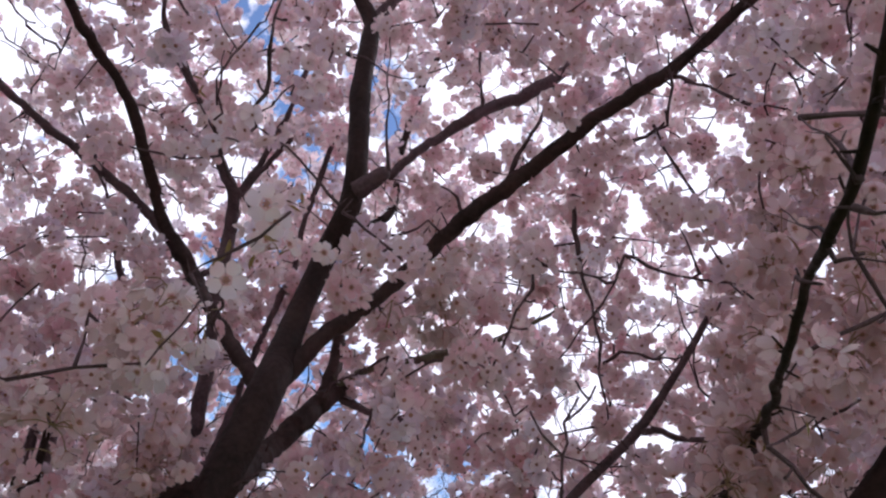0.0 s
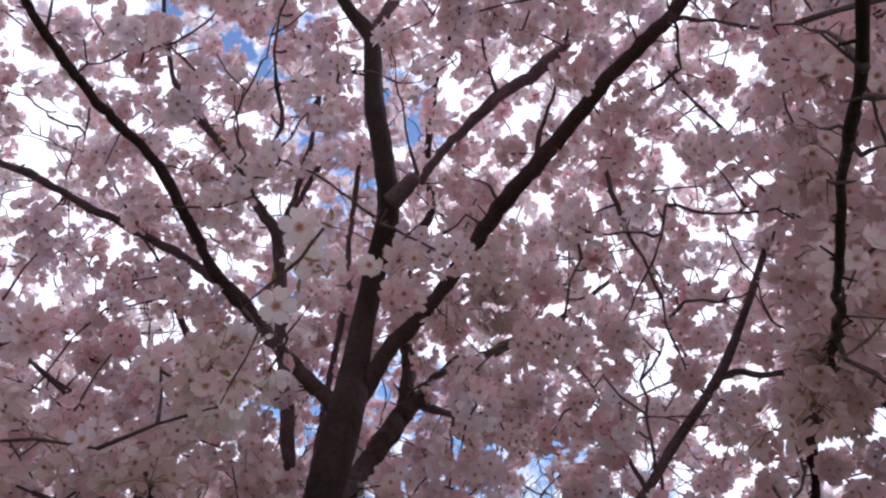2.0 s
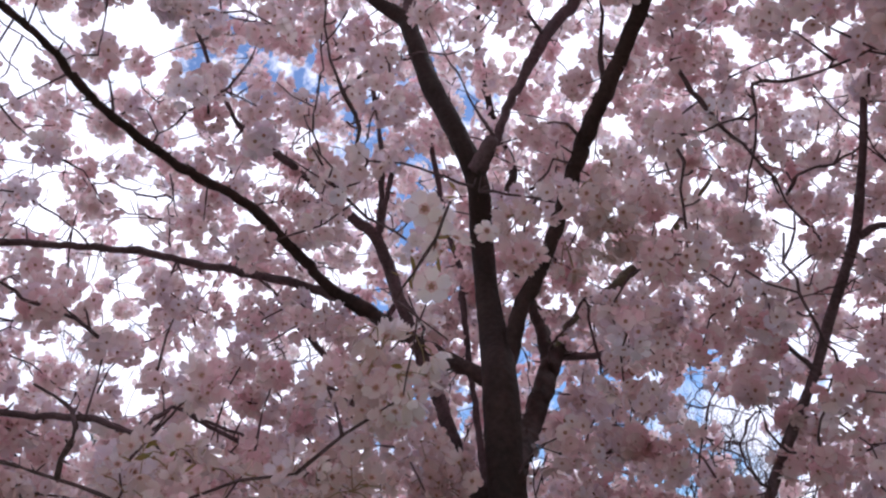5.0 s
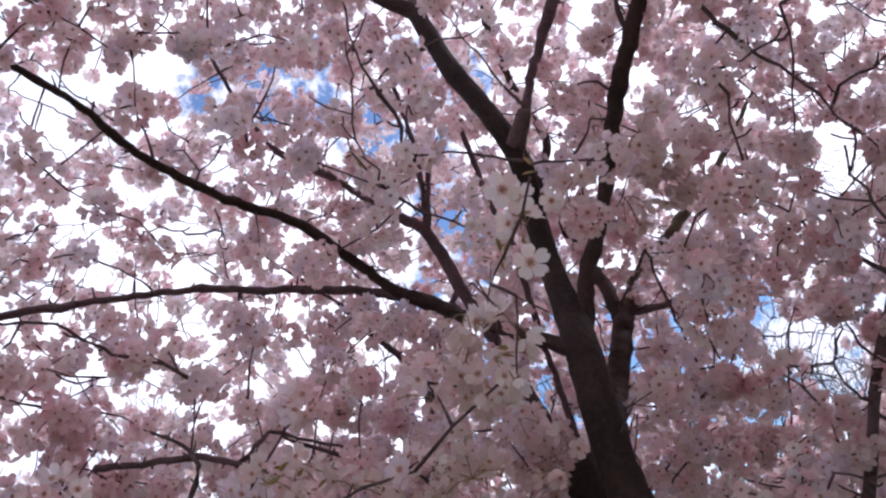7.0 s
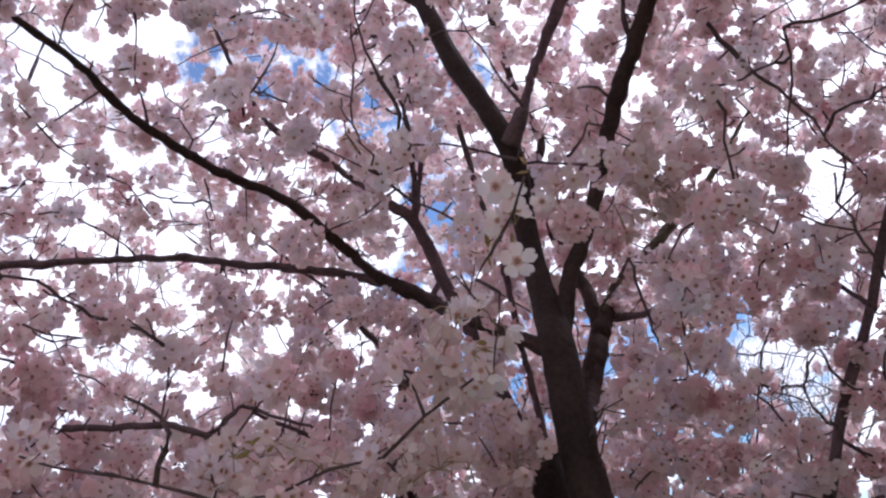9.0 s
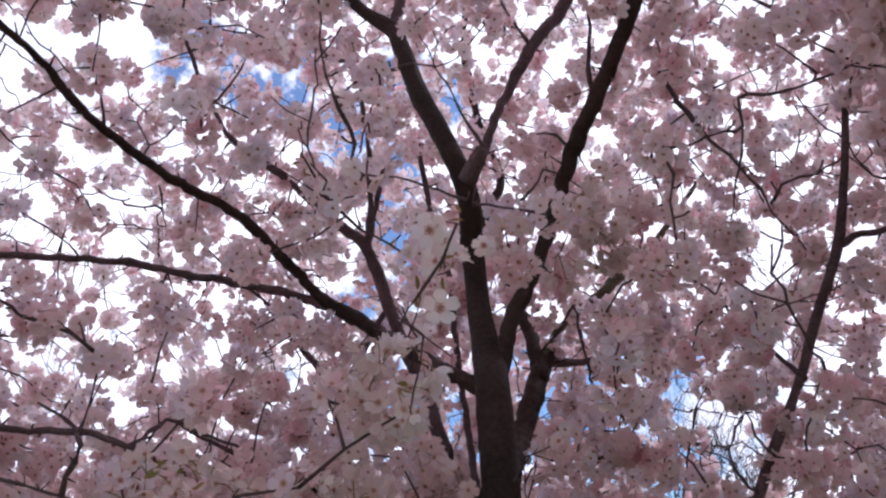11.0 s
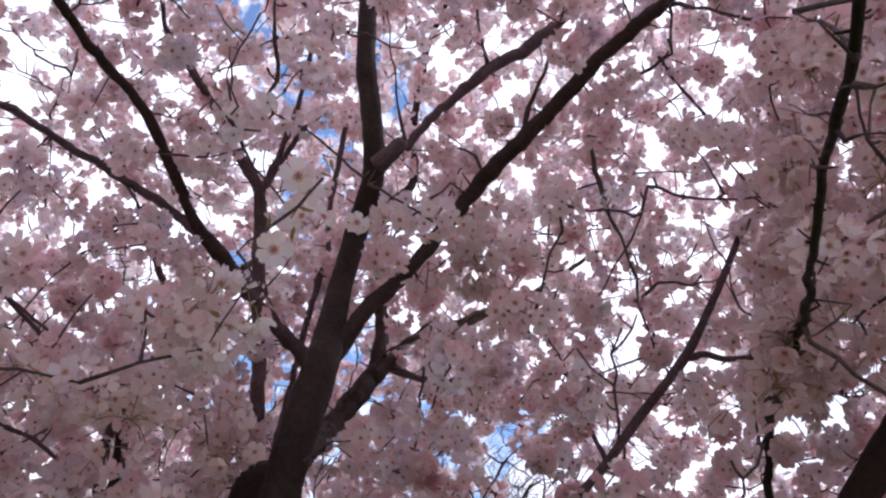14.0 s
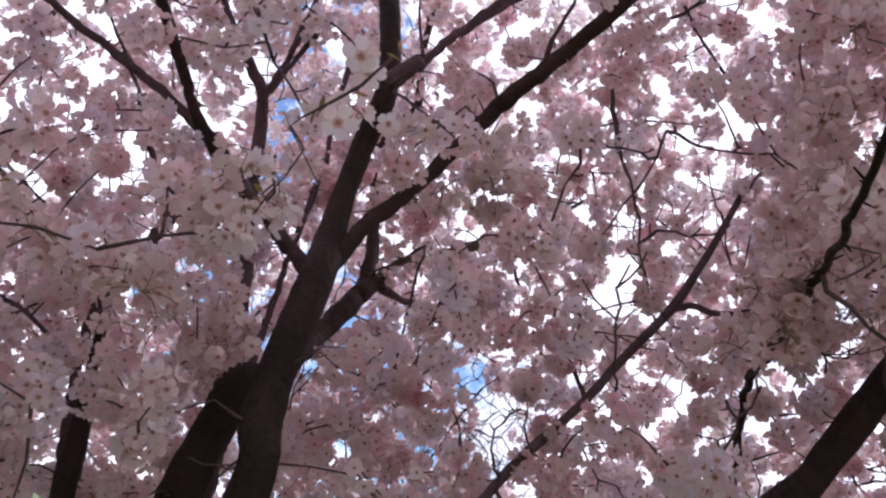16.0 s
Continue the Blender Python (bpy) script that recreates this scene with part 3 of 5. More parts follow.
limb("limb", [(-0.578, 2.261, 2.185, 0.0152), (-0.505, 2.34, 2.193, 0.0109), (-0.441, 2.399, 2.213, 0.0111), (-0.374, 2.455, 2.237, 0.0097), (-0.286, 2.504, 2.286, 0.0058)], mat=HAZED_BARK, bare=False)
limb("limb", [(-0.637, 2.035, 2.781, 0.0125), (-0.592, 2.037, 2.891, 0.0143), (-0.517, 2.032, 3.013, 0.0162), (-0.455, 2.032, 3.114, 0.0182), (-0.377, 2.045, 3.196, 0.0185), (-0.273, 2.028, 3.31, 0.0172), (-0.195, 2.003, 3.419, 0.014)], mat=HAZED_BARK)
limb("limb", [(-0.581, 2.241, 2.179, 0.0098), (-0.538, 2.301, 2.288, 0.0101), (-0.462, 2.393, 2.377, 0.0146), (-0.377, 2.477, 2.476, 0.016), (-0.291, 2.554, 2.578, 0.0175), (-0.222, 2.588, 2.64, 0.0107), (-0.103, 2.59, 2.769, 0.0072), (-0.002, 2.588, 2.883, 0.0055)], mat=LICHEN_BARK, label="grey-green lichened branch", bare=False)
limb("twig", [(-0.291, 2.554, 2.578, 0.0079), (-0.234, 2.636, 2.526, 0.0071), (-0.149, 2.725, 2.444, 0.0063), (-0.073, 2.744, 2.397, 0.0045)], mat=TWIG_BARK, bare=False)
limb("limb", [(-0.76, 2.16, 1.45, 0.026), (-0.84, 2.25, 1.75, 0.025), (-0.904, 2.281, 1.96, 0.0218), (-0.943, 2.291, 2.085, 0.0215), (-0.996, 2.279, 2.239, 0.0211), (-1.038, 2.232, 2.407, 0.0205), (-1.064, 2.183, 2.541, 0.0198), (-1.08, 2.134, 2.624, 0.0182), (-1.125, 2.086, 2.668, 0.0165), (-1.165, 2.04, 2.709, 0.0149), (-1.218, 2.01, 2.771, 0.0117), (-1.271, 1.963, 2.833, 0.0084)], mat=HAZED_BARK, clear=(2.0, 2.68))
limb("limb", [(-1.075, 2.138, 2.619, 0.0132), (-1.041, 2.111, 2.741, 0.01), (-1.03, 2.076, 2.865, 0.0084), (-1.022, 2.019, 3.042, 0.0077), (-1.009, 1.999, 3.16, 0.0061)], mat=HAZED_BARK)
limb("limb", [(-1.07, 2.142, 2.64, 0.0116), (-1.016, 2.103, 2.754, 0.0083), (-0.986, 2.086, 2.843, 0.0075)], mat=HAZED_BARK)
limb("limb", [(-0.72, 2.12, 1.3, 0.02), (-0.8, 2.25, 1.65, 0.014), (-0.837, 2.311, 1.938, 0.0101), (-0.848, 2.309, 2.07, 0.0103), (-0.857, 2.301, 2.238, 0.0104), (-0.853, 2.273, 2.408, 0.0097), (-0.851, 2.262, 2.516, 0.0082), (-0.871, 2.219, 2.635, 0.0074), (-0.879, 2.174, 2.816, 0.0093), (-0.879, 2.123, 2.934, 0.0085)], mat=HAZED_BARK)
limb("main_limb", [(-0.68, 2.12, 0.62, 0.075), (-0.9, 2.03, 1, 0.045), (-1.017, 2.011, 1.357, 0.0299), (-1.063, 2.043, 1.483, 0.0279), (-1.106, 2.068, 1.605, 0.0204), (-1.148, 2.09, 1.705, 0.0125), (-1.192, 2.102, 1.825, 0.0085)], mat=TRUNK_BARK)
limb("limb", [(-0.7, 2.18, 0.62, 0.06), (-1.1, 2.32, 1.25, 0.03), (-1.31, 2.343, 1.869, 0.0159), (-1.292, 2.326, 2.003, 0.0151), (-1.262, 2.318, 2.176, 0.0144), (-1.205, 2.324, 2.311, 0.0137), (-1.148, 2.324, 2.41, 0.0114), (-1.078, 2.347, 2.512, 0.0082)], mat=HAZED_BARK, bare=False)
limb("main_limb", [(-0.58, 2.16, 0.62, 0.07), (-0.42, 2.24, 1.05, 0.028), (-0.151, 2.008, 1.563, 0.0135), (-0.056, 2.038, 1.771, 0.0125), (0.064, 2.054, 1.974, 0.0118), (0.127, 2.046, 2.102, 0.0118), (0.216, 2.013, 2.266, 0.0125), (0.262, 1.97, 2.404, 0.0103), (0.287, 1.944, 2.495, 0.0095), (0.312, 1.915, 2.601, 0.0075)], mat=HAZED_BARK, clear=(2.0, 9))
limb("limb", [(0.226, 2.011, 2.271, 0.0122), (0.276, 2.018, 2.29, 0.0096), (0.339, 2.027, 2.297, 0.0083), (0.417, 2.032, 2.328, 0.007)], mat=HAZED_BARK)
limb("twig", [(0.076, 2.054, 1.974, 0.0093), (0.043, 2.073, 2.027, 0.0074), (-0.001, 2.105, 2.1, 0.0062), (-0.052, 2.144, 2.143, 0.0049)], mat=TWIG_BARK, bare=False)
limb("limb", [(0.536, 2.482, 1.656, 0.0130), (0.492, 2.198, 1.776, 0.0110), (0.424, 2.000, 2.079, 0.0095), (0.346, 1.606, 2.033, 0.0085), (0.284, 1.191, 1.997, 0.0066), (0.202, 0.819, 1.926, 0.0047), (0.176, 0.681, 1.945, 0.0043), (0.157, 0.578, 1.917, 0.0047), (0.151, 0.523, 1.935, 0.0047), (0.1418, 0.477, 1.944, 0.0047), (0.1313, 0.4407, 1.9544, 0.0046), (0.1175, 0.395, 1.9644, 0.0043)], mat=TRUNK_BARK, bare=False)
limb("twig", [(0.152, 0.517, 1.928, 0.0036), (0.141, 0.527, 1.951, 0.0028), (0.133, 0.549, 1.988, 0.0022), (0.122, 0.595, 2.046, 0.0019)], mat=TWIG_BARK)
limb("twig", [(0.154, 0.529, 1.913, 0.0029), (0.164, 0.516, 1.909, 0.0024), (0.179, 0.501, 1.904, 0.002)], mat=TWIG_BARK)
limb("twig", [(0.229, 0.937, 1.884, 0.003), (0.247, 0.949, 1.898, 0.004), (0.265, 0.958, 1.918, 0.0024), (0.284, 0.96, 1.948, 0.0017)], mat=TWIG_BARK)
limb("twig", [(0.165, 0.594, 1.928, 0.0029), (0.157, 0.607, 1.946, 0.0022), (0.149, 0.64, 1.973, 0.0018), (0.142, 0.686, 2.015, 0.0014)], mat=TWIG_BARK)
limb("twig", [(0.168, 0.587, 1.901, 0.0026), (0.18, 0.573, 1.899, 0.0021), (0.195, 0.557, 1.895, 0.0016)], mat=TWIG_BARK)
limb("twig", [(0.175, 0.639, 1.915, 0.002), (0.165, 0.65, 1.921, 0.0026), (0.16, 0.667, 1.934, 0.0018)], mat=TWIG_BARK)
limb("main_limb", [(-0.57, 2.1, 0.6, 0.09), (-0.2, 1.95, 1, 0.078), (0.2, 1.78, 1.42, 0.07), (0.481, 1.76, 1.819, 0.0363), (0.535, 1.734, 1.922, 0.0344), (0.578, 1.679, 2.034, 0.0332), (0.603, 1.64, 2.102, 0.032), (0.651, 1.59, 2.235, 0.0289), (0.698, 1.536, 2.392, 0.0259)], mat=TRUNK_BARK)
limb("twig", [(-1.46, 1.164, 1.913, 0.0083), (-1.401, 1.232, 1.91, 0.0089), (-1.335, 1.299, 1.907, 0.0095), (-1.268, 1.339, 1.885, 0.01), (-1.206, 1.361, 1.854, 0.0085), (-1.152, 1.319, 1.817, 0.0078)], mat=TWIG_BARK)
limb("twig", [(-1.069, 1.055, 1.65, 0.0103), (-1.021, 1.072, 1.651, 0.0092), (-0.96, 1.098, 1.65, 0.0077), (-0.902, 1.132, 1.644, 0.0063)], mat=TWIG_BARK)
limb("twig", [(-1.438, 1.709, 2.049, 0.0065), (-1.401, 1.753, 2.001, 0.0086), (-1.317, 1.83, 1.946, 0.0093), (-1.256, 1.909, 1.889, 0.0072), (-1.184, 1.992, 1.868, 0.0059)], mat=TWIG_BARK, bare=False)
limb("limb", [(-1.352, 2.004, 2.43, 0.0073), (-1.302, 2.077, 2.337, 0.0097), (-1.241, 2.149, 2.243, 0.0105), (-1.205, 2.178, 2.215, 0.0081), (-1.2, 2.162, 2.089, 0.0111), (-1.211, 2.134, 1.951, 0.0125), (-1.214, 2.109, 1.762, 0.0138), (-1.05, 2.08, 1.35, 0.018), (-0.88, 2.06, 1, 0.024)], mat=HAZED_BARK, bare=False)
limb("twig", [(-1.387, 1.314, 2.677, 0.0049), (-1.373, 1.279, 2.73, 0.0042), (-1.356, 1.228, 2.798, 0.0028)], mat=TWIG_BARK)
limb("twig", [(-1.351, 1.435, 2.674, 0.0029), (-1.303, 1.484, 2.761, 0.0037), (-1.224, 1.549, 2.849, 0.0052), (-1.175, 1.57, 2.952, 0.0046), (-1.137, 1.553, 2.999, 0.0031)], mat=TWIG_BARK)
limb("limb", [(-1.259, 1.952, 2.821, 0.0117), (-1.274, 1.831, 2.82, 0.0114), (-1.319, 1.762, 2.868, 0.0097), (-1.343, 1.685, 2.94, 0.0073), (-1.348, 1.564, 3.065, 0.0057), (-1.335, 1.49, 3.145, 0.0041)], mat=HAZED_BARK, bare=False)
limb("twig", [(-1.267, 1.349, 3.012, 0.0037), (-1.161, 1.459, 2.995, 0.0045), (-1.049, 1.566, 3, 0.0053), (-0.956, 1.663, 2.988, 0.0053), (-0.893, 1.744, 2.967, 0.0046)], mat=TWIG_BARK)
limb("twig", [(-1.084, 1.777, 2.867, 0.0047), (-0.986, 1.781, 2.932, 0.0062), (-0.903, 1.785, 2.98, 0.0047), (-0.821, 1.795, 3.012, 0.0047)], mat=TWIG_BARK)
limb("twig", [(-0.26, 1.72, 2.648, 0.0072), (-0.244, 1.674, 2.751, 0.0066), (-0.222, 1.624, 2.864, 0.0054), (-0.209, 1.591, 2.977, 0.0048)], mat=TWIG_BARK)
limb("twig", [(-0.336, 1.765, 2.56, 0.0046), (-0.365, 1.738, 2.594, 0.0046), (-0.425, 1.719, 2.603, 0.0039), (-0.459, 1.74, 2.596, 0.0026)], mat=TWIG_BARK)
limb("twig", [(-0.509, 1.696, 2.405, 0.0044), (-0.459, 1.718, 2.432, 0.0057), (-0.406, 1.729, 2.498, 0.0032)], mat=TWIG_BARK)
limb("twig", [(-0.649, 1.22, 2.287, 0.0025), (-0.564, 1.267, 2.277, 0.0035), (-0.479, 1.322, 2.24, 0.003)], mat=TWIG_BARK)
limb("twig", [(-0.47, 1.331, 2.231, 0.003), (-0.395, 1.342, 2.21, 0.0039), (-0.332, 1.35, 2.182, 0.0029)], mat=TWIG_BARK)
limb("twig", [(-0.359, 0.832, 1.768, 0.0021), (-0.406, 0.797, 1.805, 0.0015), (-0.364, 0.752, 1.817, 0.002), (-0.326, 0.732, 1.843, 0.0019), (-0.3, 0.706, 1.867, 0.0016)], mat=TWIG_BARK)
limb("twig", [(-0.412, 0.826, 1.711, 0.0018), (-0.379, 0.795, 1.782, 0.0017)], mat=TWIG_BARK)
limb("twig", [(0.024, 2.023, 2.617, 0.0043), (0.08, 2.04, 2.451, 0.0049), (0.144, 2.054, 2.311, 0.0048), (0.195, 2.039, 2.227, 0.004)], mat=TWIG_BARK)
limb("twig", [(0.042, 1.805, 3.033, 0.0052), (0.124, 1.859, 2.963, 0.0052), (0.209, 1.895, 2.909, 0.006), (0.272, 1.907, 2.881, 0.0037)], mat=TWIG_BARK)
limb("twig", [(0.063, 1.524, 2.956, 0.0065), (0.156, 1.457, 2.876, 0.0056), (0.22, 1.386, 2.796, 0.0047), (0.313, 1.299, 2.722, 0.0034)], mat=TWIG_BARK)
limb("twig", [(-0.241, 2.192, 2.059, 0.0036), (-0.314, 2.206, 2.16, 0.0037)], mat=TWIG_BARK)
limb("twig", [(-0.514, 1.807, 3.272, 0.0049), (-0.493, 1.93, 3.177, 0.0049), (-0.456, 2.021, 3.11, 0.0058)], mat=TWIG_BARK)
limb("twig", [(-0.367, 2.354, 2.226, 0.0039), (-0.241, 2.37, 2.224, 0.0055), (-0.132, 2.379, 2.221, 0.0055), (-0.032, 2.398, 2.164, 0.0047)], mat=TWIG_BARK)
limb("twig", [(-1.444, 1.722, 2.585, 0.0047), (-1.391, 1.806, 2.514, 0.0062), (-1.323, 1.903, 2.426, 0.0062), (-1.255, 1.987, 2.34, 0.0047)], mat=TWIG_BARK)
limb("twig", [(-1.689, 1.345, 2.544, 0.0037), (-1.644, 1.424, 2.509, 0.0037), (-1.613, 1.484, 2.472, 0.003)], mat=TWIG_BARK)
limb("twig", [(-0.208, 2.071, 2.378, 0.0036), (-0.143, 2.103, 2.304, 0.0043), (-0.061, 2.133, 2.224, 0.0036)], mat=TWIG_BARK)
limb("twig", [(-0.094, 1.606, 2.605, 0.0056), (-0.036, 1.674, 2.498, 0.0056), (0.014, 1.719, 2.414, 0.0056), (0.065, 1.756, 2.334, 0.0056), (0.132, 1.813, 2.186, 0.0044)], mat=TWIG_BARK)
limb("twig", [(-0.2, 2.492, 2.052, 0.0032), (-0.25, 2.52, 1.905, 0.0041), (-0.332, 2.543, 1.673, 0.0049)], mat=TWIG_BARK)
limb("twig", [(-1.719, 1.123, 2.142, 0.0052), (-1.673, 1.2, 2.111, 0.0052), (-1.626, 1.28, 2.066, 0.0039)], mat=TWIG_BARK)
limb("twig", [(-1.26, 1.472, 1.957, 0.005), (-1.19, 1.539, 1.923, 0.0062), (-1.117, 1.605, 1.878, 0.0044)], mat=TWIG_BARK)
limb("twig", [(-1.102, 1.532, 1.683, 0.0059), (-1.043, 1.575, 1.667, 0.0071), (-0.979, 1.618, 1.643, 0.0053)], mat=TWIG_BARK)
limb("twig", [(-0.559, 2.121, 2.165, 0.0036), (-0.456, 2.152, 2.297, 0.0051), (-0.453, 2.203, 2.153, 0.0059), (-0.448, 2.285, 2.049, 0.006), (-0.448, 2.312, 1.93, 0.0052)], mat=TWIG_BARK)
limb("main_limb", [(-0.64, 2.15, 0.62, 0.085), (-0.72, 2.06, 1.05, 0.068), (-0.762, 2.005, 1.462, 0.0511), (-0.76, 2.037, 1.688, 0.051), (-0.761, 2.056, 1.771, 0.0421), (-0.7475, 2.1144, 1.8188, 0.02)], mat=TRUNK_BARK)
# unseen twigs, added to carry the shading dome behind
limb("twig", [(-1.377, 0.871, 2.734, 0.0073), (-1.7351, 0.7159, 2.7206, 0.0059), (-1.9981, 0.4798, 2.5994, 0.0046), (-2.0906, 0.1986, 2.3764, 0.0032), (-2.026, -0.0697, 2.1089, 0.0018)], mat=TWIG_BARK)
limb("twig", [(-1.377, 0.871, 2.734, 0.0073), (-1.6315, 0.5857, 2.9856, 0.0059), (-1.7745, 0.1902, 3.1325, 0.0046), (-1.7582, -0.2453, 3.1274, 0.0032), (-1.6148, -0.6403, 2.999, 0.0018)], mat=TWIG_BARK)
limb("twig", [(-1.949, 1.176, 2.407, 0.0092), (-2.2598, 0.9743, 2.2492, 0.0075), (-2.438, 0.6969, 2.0304, 0.0057), (-2.4169, 0.3773, 1.7767, 0.004), (-2.2273, 0.0767, 1.5368, 0.0023)], mat=TWIG_BARK)
limb("twig", [(-1.033, 1.754, 3.474, 0.011), (-1.2069, 0.9616, 3.8903, 0.0089), (-1.2179, 0.0612, 3.9687, 0.0069), (-1.0501, -0.7459, 3.6633, 0.0048), (-0.766, -1.2749, 3.0949, 0.0027)], mat=TWIG_BARK)
limb("twig", [(-1.033, 1.754, 3.474, 0.011), (-1.1891, 0.5699, 3.9346, 0.0089), (-1.0639, -0.6525, 3.7845, 0.0069), (-0.7042, -1.5048, 3.0848, 0.0048), (-0.2752, -1.7445, 2.1718, 0.0027)], mat=TWIG_BARK)
limb("twig", [(-0.78, 1.826, 3.452, 0.011), (-0.9957, 1.3227, 3.8595, 0.0089), (-1.1293, 0.6791, 4.0587, 0.0069), (-1.1421, -0.001, 3.9782, 0.0048), (-1.0464, -0.5868, 3.6674, 0.0027)], mat=TWIG_BARK)
limb("twig", [(0.22, 1.402, 3.26, 0.011), (0.4761, 0.7046, 3.6689, 0.0089), (0.6501, -0.1312, 3.7031, 0.0069), (0.684, -0.8731, 3.3204, 0.0048), (0.5851, -1.3191, 2.6813, 0.0027)], mat=TWIG_BARK)
limb("twig", [(0.22, 1.402, 3.26, 0.011), (0.9062, 0.8108, 3.4844, 0.0089), (1.4195, 0.0427, 3.3062, 0.0069), (1.5851, -0.6703, 2.7543, 0.0048), (1.3939, -1.1125, 2.0471, 0.0027)], mat=TWIG_BARK)
limb("twig", [(0.22, 1.402, 3.26, 0.011), (0.2692, 0.993, 3.7876, 0.0089), (0.2889, 0.3857, 4.1108, 0.0069), (0.2704, -0.3056, 4.1264, 0.0048), (0.2221, -0.9408, 3.8707, 0.0027)], mat=TWIG_BARK)
limb("twig", [(0.698, 1.536, 2.392, 0.011), (1.0627, 1.5692, 2.3417, 0.0089), (1.3768, 1.4713, 2.2095, 0.0069), (1.5574, 1.2377, 2.0089, 0.0048), (1.5905, 0.9356, 1.7899, 0.0027)], mat=TWIG_BARK)
limb("twig", [(0.698, 1.536, 2.392, 0.011), (1.2527, 1.331, 2.5691, 0.0089), (1.7104, 0.8924, 2.6107, 0.0069), (1.9327, 0.3077, 2.487, 0.0048), (1.8981, -0.271, 2.2467, 0.0027)], mat=TWIG_BARK)
limb("twig", [(0.698, 1.536, 2.392, 0.011), (1.0734, 1.5004, 2.6877, 0.0089), (1.415, 1.2832, 2.9154, 0.0069), (1.6436, 0.912, 3.0175, 0.0048), (1.7459, 0.4758, 3.0027, 0.0027)], mat=TWIG_BARK)

limb("twig", [(0.052, 1.534, 2.443, 0.0042), (0.129, 1.582, 2.461, 0.0042), (0.171, 1.572, 2.457, 0.0042), (0.234, 1.563, 2.461, 0.0042), (0.272, 1.506, 2.438, 0.0042)], mat=TWIG_BARK)
limb("twig", [(-0.983, 0.817, 1.706, 0.0036), (-0.983, 0.87, 1.699, 0.0036), (-0.962, 0.933, 1.683, 0.0036), (-0.93, 0.967, 1.665, 0.0036)], mat=TWIG_BARK)
limb("twig", [(-0.965, 0.83, 1.809, 0.0042), (-0.967, 0.874, 1.8, 0.0042), (-0.96, 0.899, 1.784, 0.0042), (-0.917, 0.872, 1.755, 0.0042)], mat=TWIG_BARK)
limb("twig", [(-0.073, 1.82, 1.899, 0.0036), (-0.055, 1.85, 1.826, 0.0036), (-0.027, 1.868, 1.78, 0.0036)], mat=TWIG_BARK)
limb("twig", [(-0.025, 1.691, 2.215, 0.0032), (0.008, 1.677, 2.294, 0.0032), (0.037, 1.626, 2.367, 0.0032), (0.051, 1.562, 2.393, 0.0032)], mat=TWIG_BARK)

wood_rows_now = np.array(wood_rows)
thick_now = np.array(thick)

# ---- blossoms ----


def flower(cup, heart=True):
    """One five-petalled flower facing +z, 1 across, with notched petals and a dark heart on both faces."""
    verts, tris, slots = [], [], []
    wide = [(0.07, 0.045), (0.145, 0.10), (0.22, 0.155), (0.34, 0.21), (0.455, 0.155)]
    for p in range(5):
        a = p * 2 * math.pi / 5
        ca, sa = math.cos(a), math.sin(a)
        tilt = 0.07 * math.sin(p * 2.3 + cup * 17)
        bend = cup + 0.22 * math.sin(p * 1.7 + cup * 29)
        base = len(verts)

        def put(r, s, lift):
            verts.append((ca * r - sa * s, sa * r + ca * s, bend * r * r * 2 + lift + tilt * s * 3))

        for r, s in wide:
            put(r, -s, 0.02)
            put(r, 0.0, -0.015)
            put(r, s, 0.02)
        put(0.46, 0.0, -0.01)
        put(0.505, -0.07, 0.0)
        put(0.505, 0.07, 0.0)
        n = len(wide)
        for k in range(n - 1):
            i = base + 3 * k
            if k == n - 2:
                tris += [(i, i + 3, base + 3 * n), (i, base + 3 * n, i + 1), (i + 1, base + 3 * n, i + 2), (i + 2, base + 3 * n, i + 5)]
            else:
                tris += [(i, i + 3, i + 4), (i, i + 4, i + 1), (i + 1, i + 4, i + 5), (i + 1, i + 5, i + 2)]
        e = base + 3 * n
        l, r_ = base + 3 * (n - 1), base + 3 * (n - 1) + 2
        tris += [(l, e + 1, e), (r_, e, e + 2)]
    slots = ([2] * 4 + [0] * (len(tris) // 5 - 4)) * 5
    if heart:
        for z, star in ((0.035, 0.125), (-0.03, 0.09)):
            c = len(verts)
            verts.append((0, 0, z + (0.03 if z > 0 else -0.10)))
            for k in range(10):
                a, r = k * math.pi / 5 + math.pi / 5, star if k % 2 else 0.065
                verts.append((r * math.cos(a), r * math.sin(a), z + cup * r * r * 2))
            tris += [(c, c + 1 + k, c + 1 + (k + 1) % 10) for k in range(10)]
            slots += [1] * 10
    return np.array(verts, float), np.array(tris), np.array(slots)


RIM = ((0.21, -0.165, 0.03), (0.39, -0.25, 0.03), (0.51, -0.12, 0.0), (0.51, 0.12, 0.0), (0.39, 0.25, 0.03), (0.21, 0.165, 0.03))


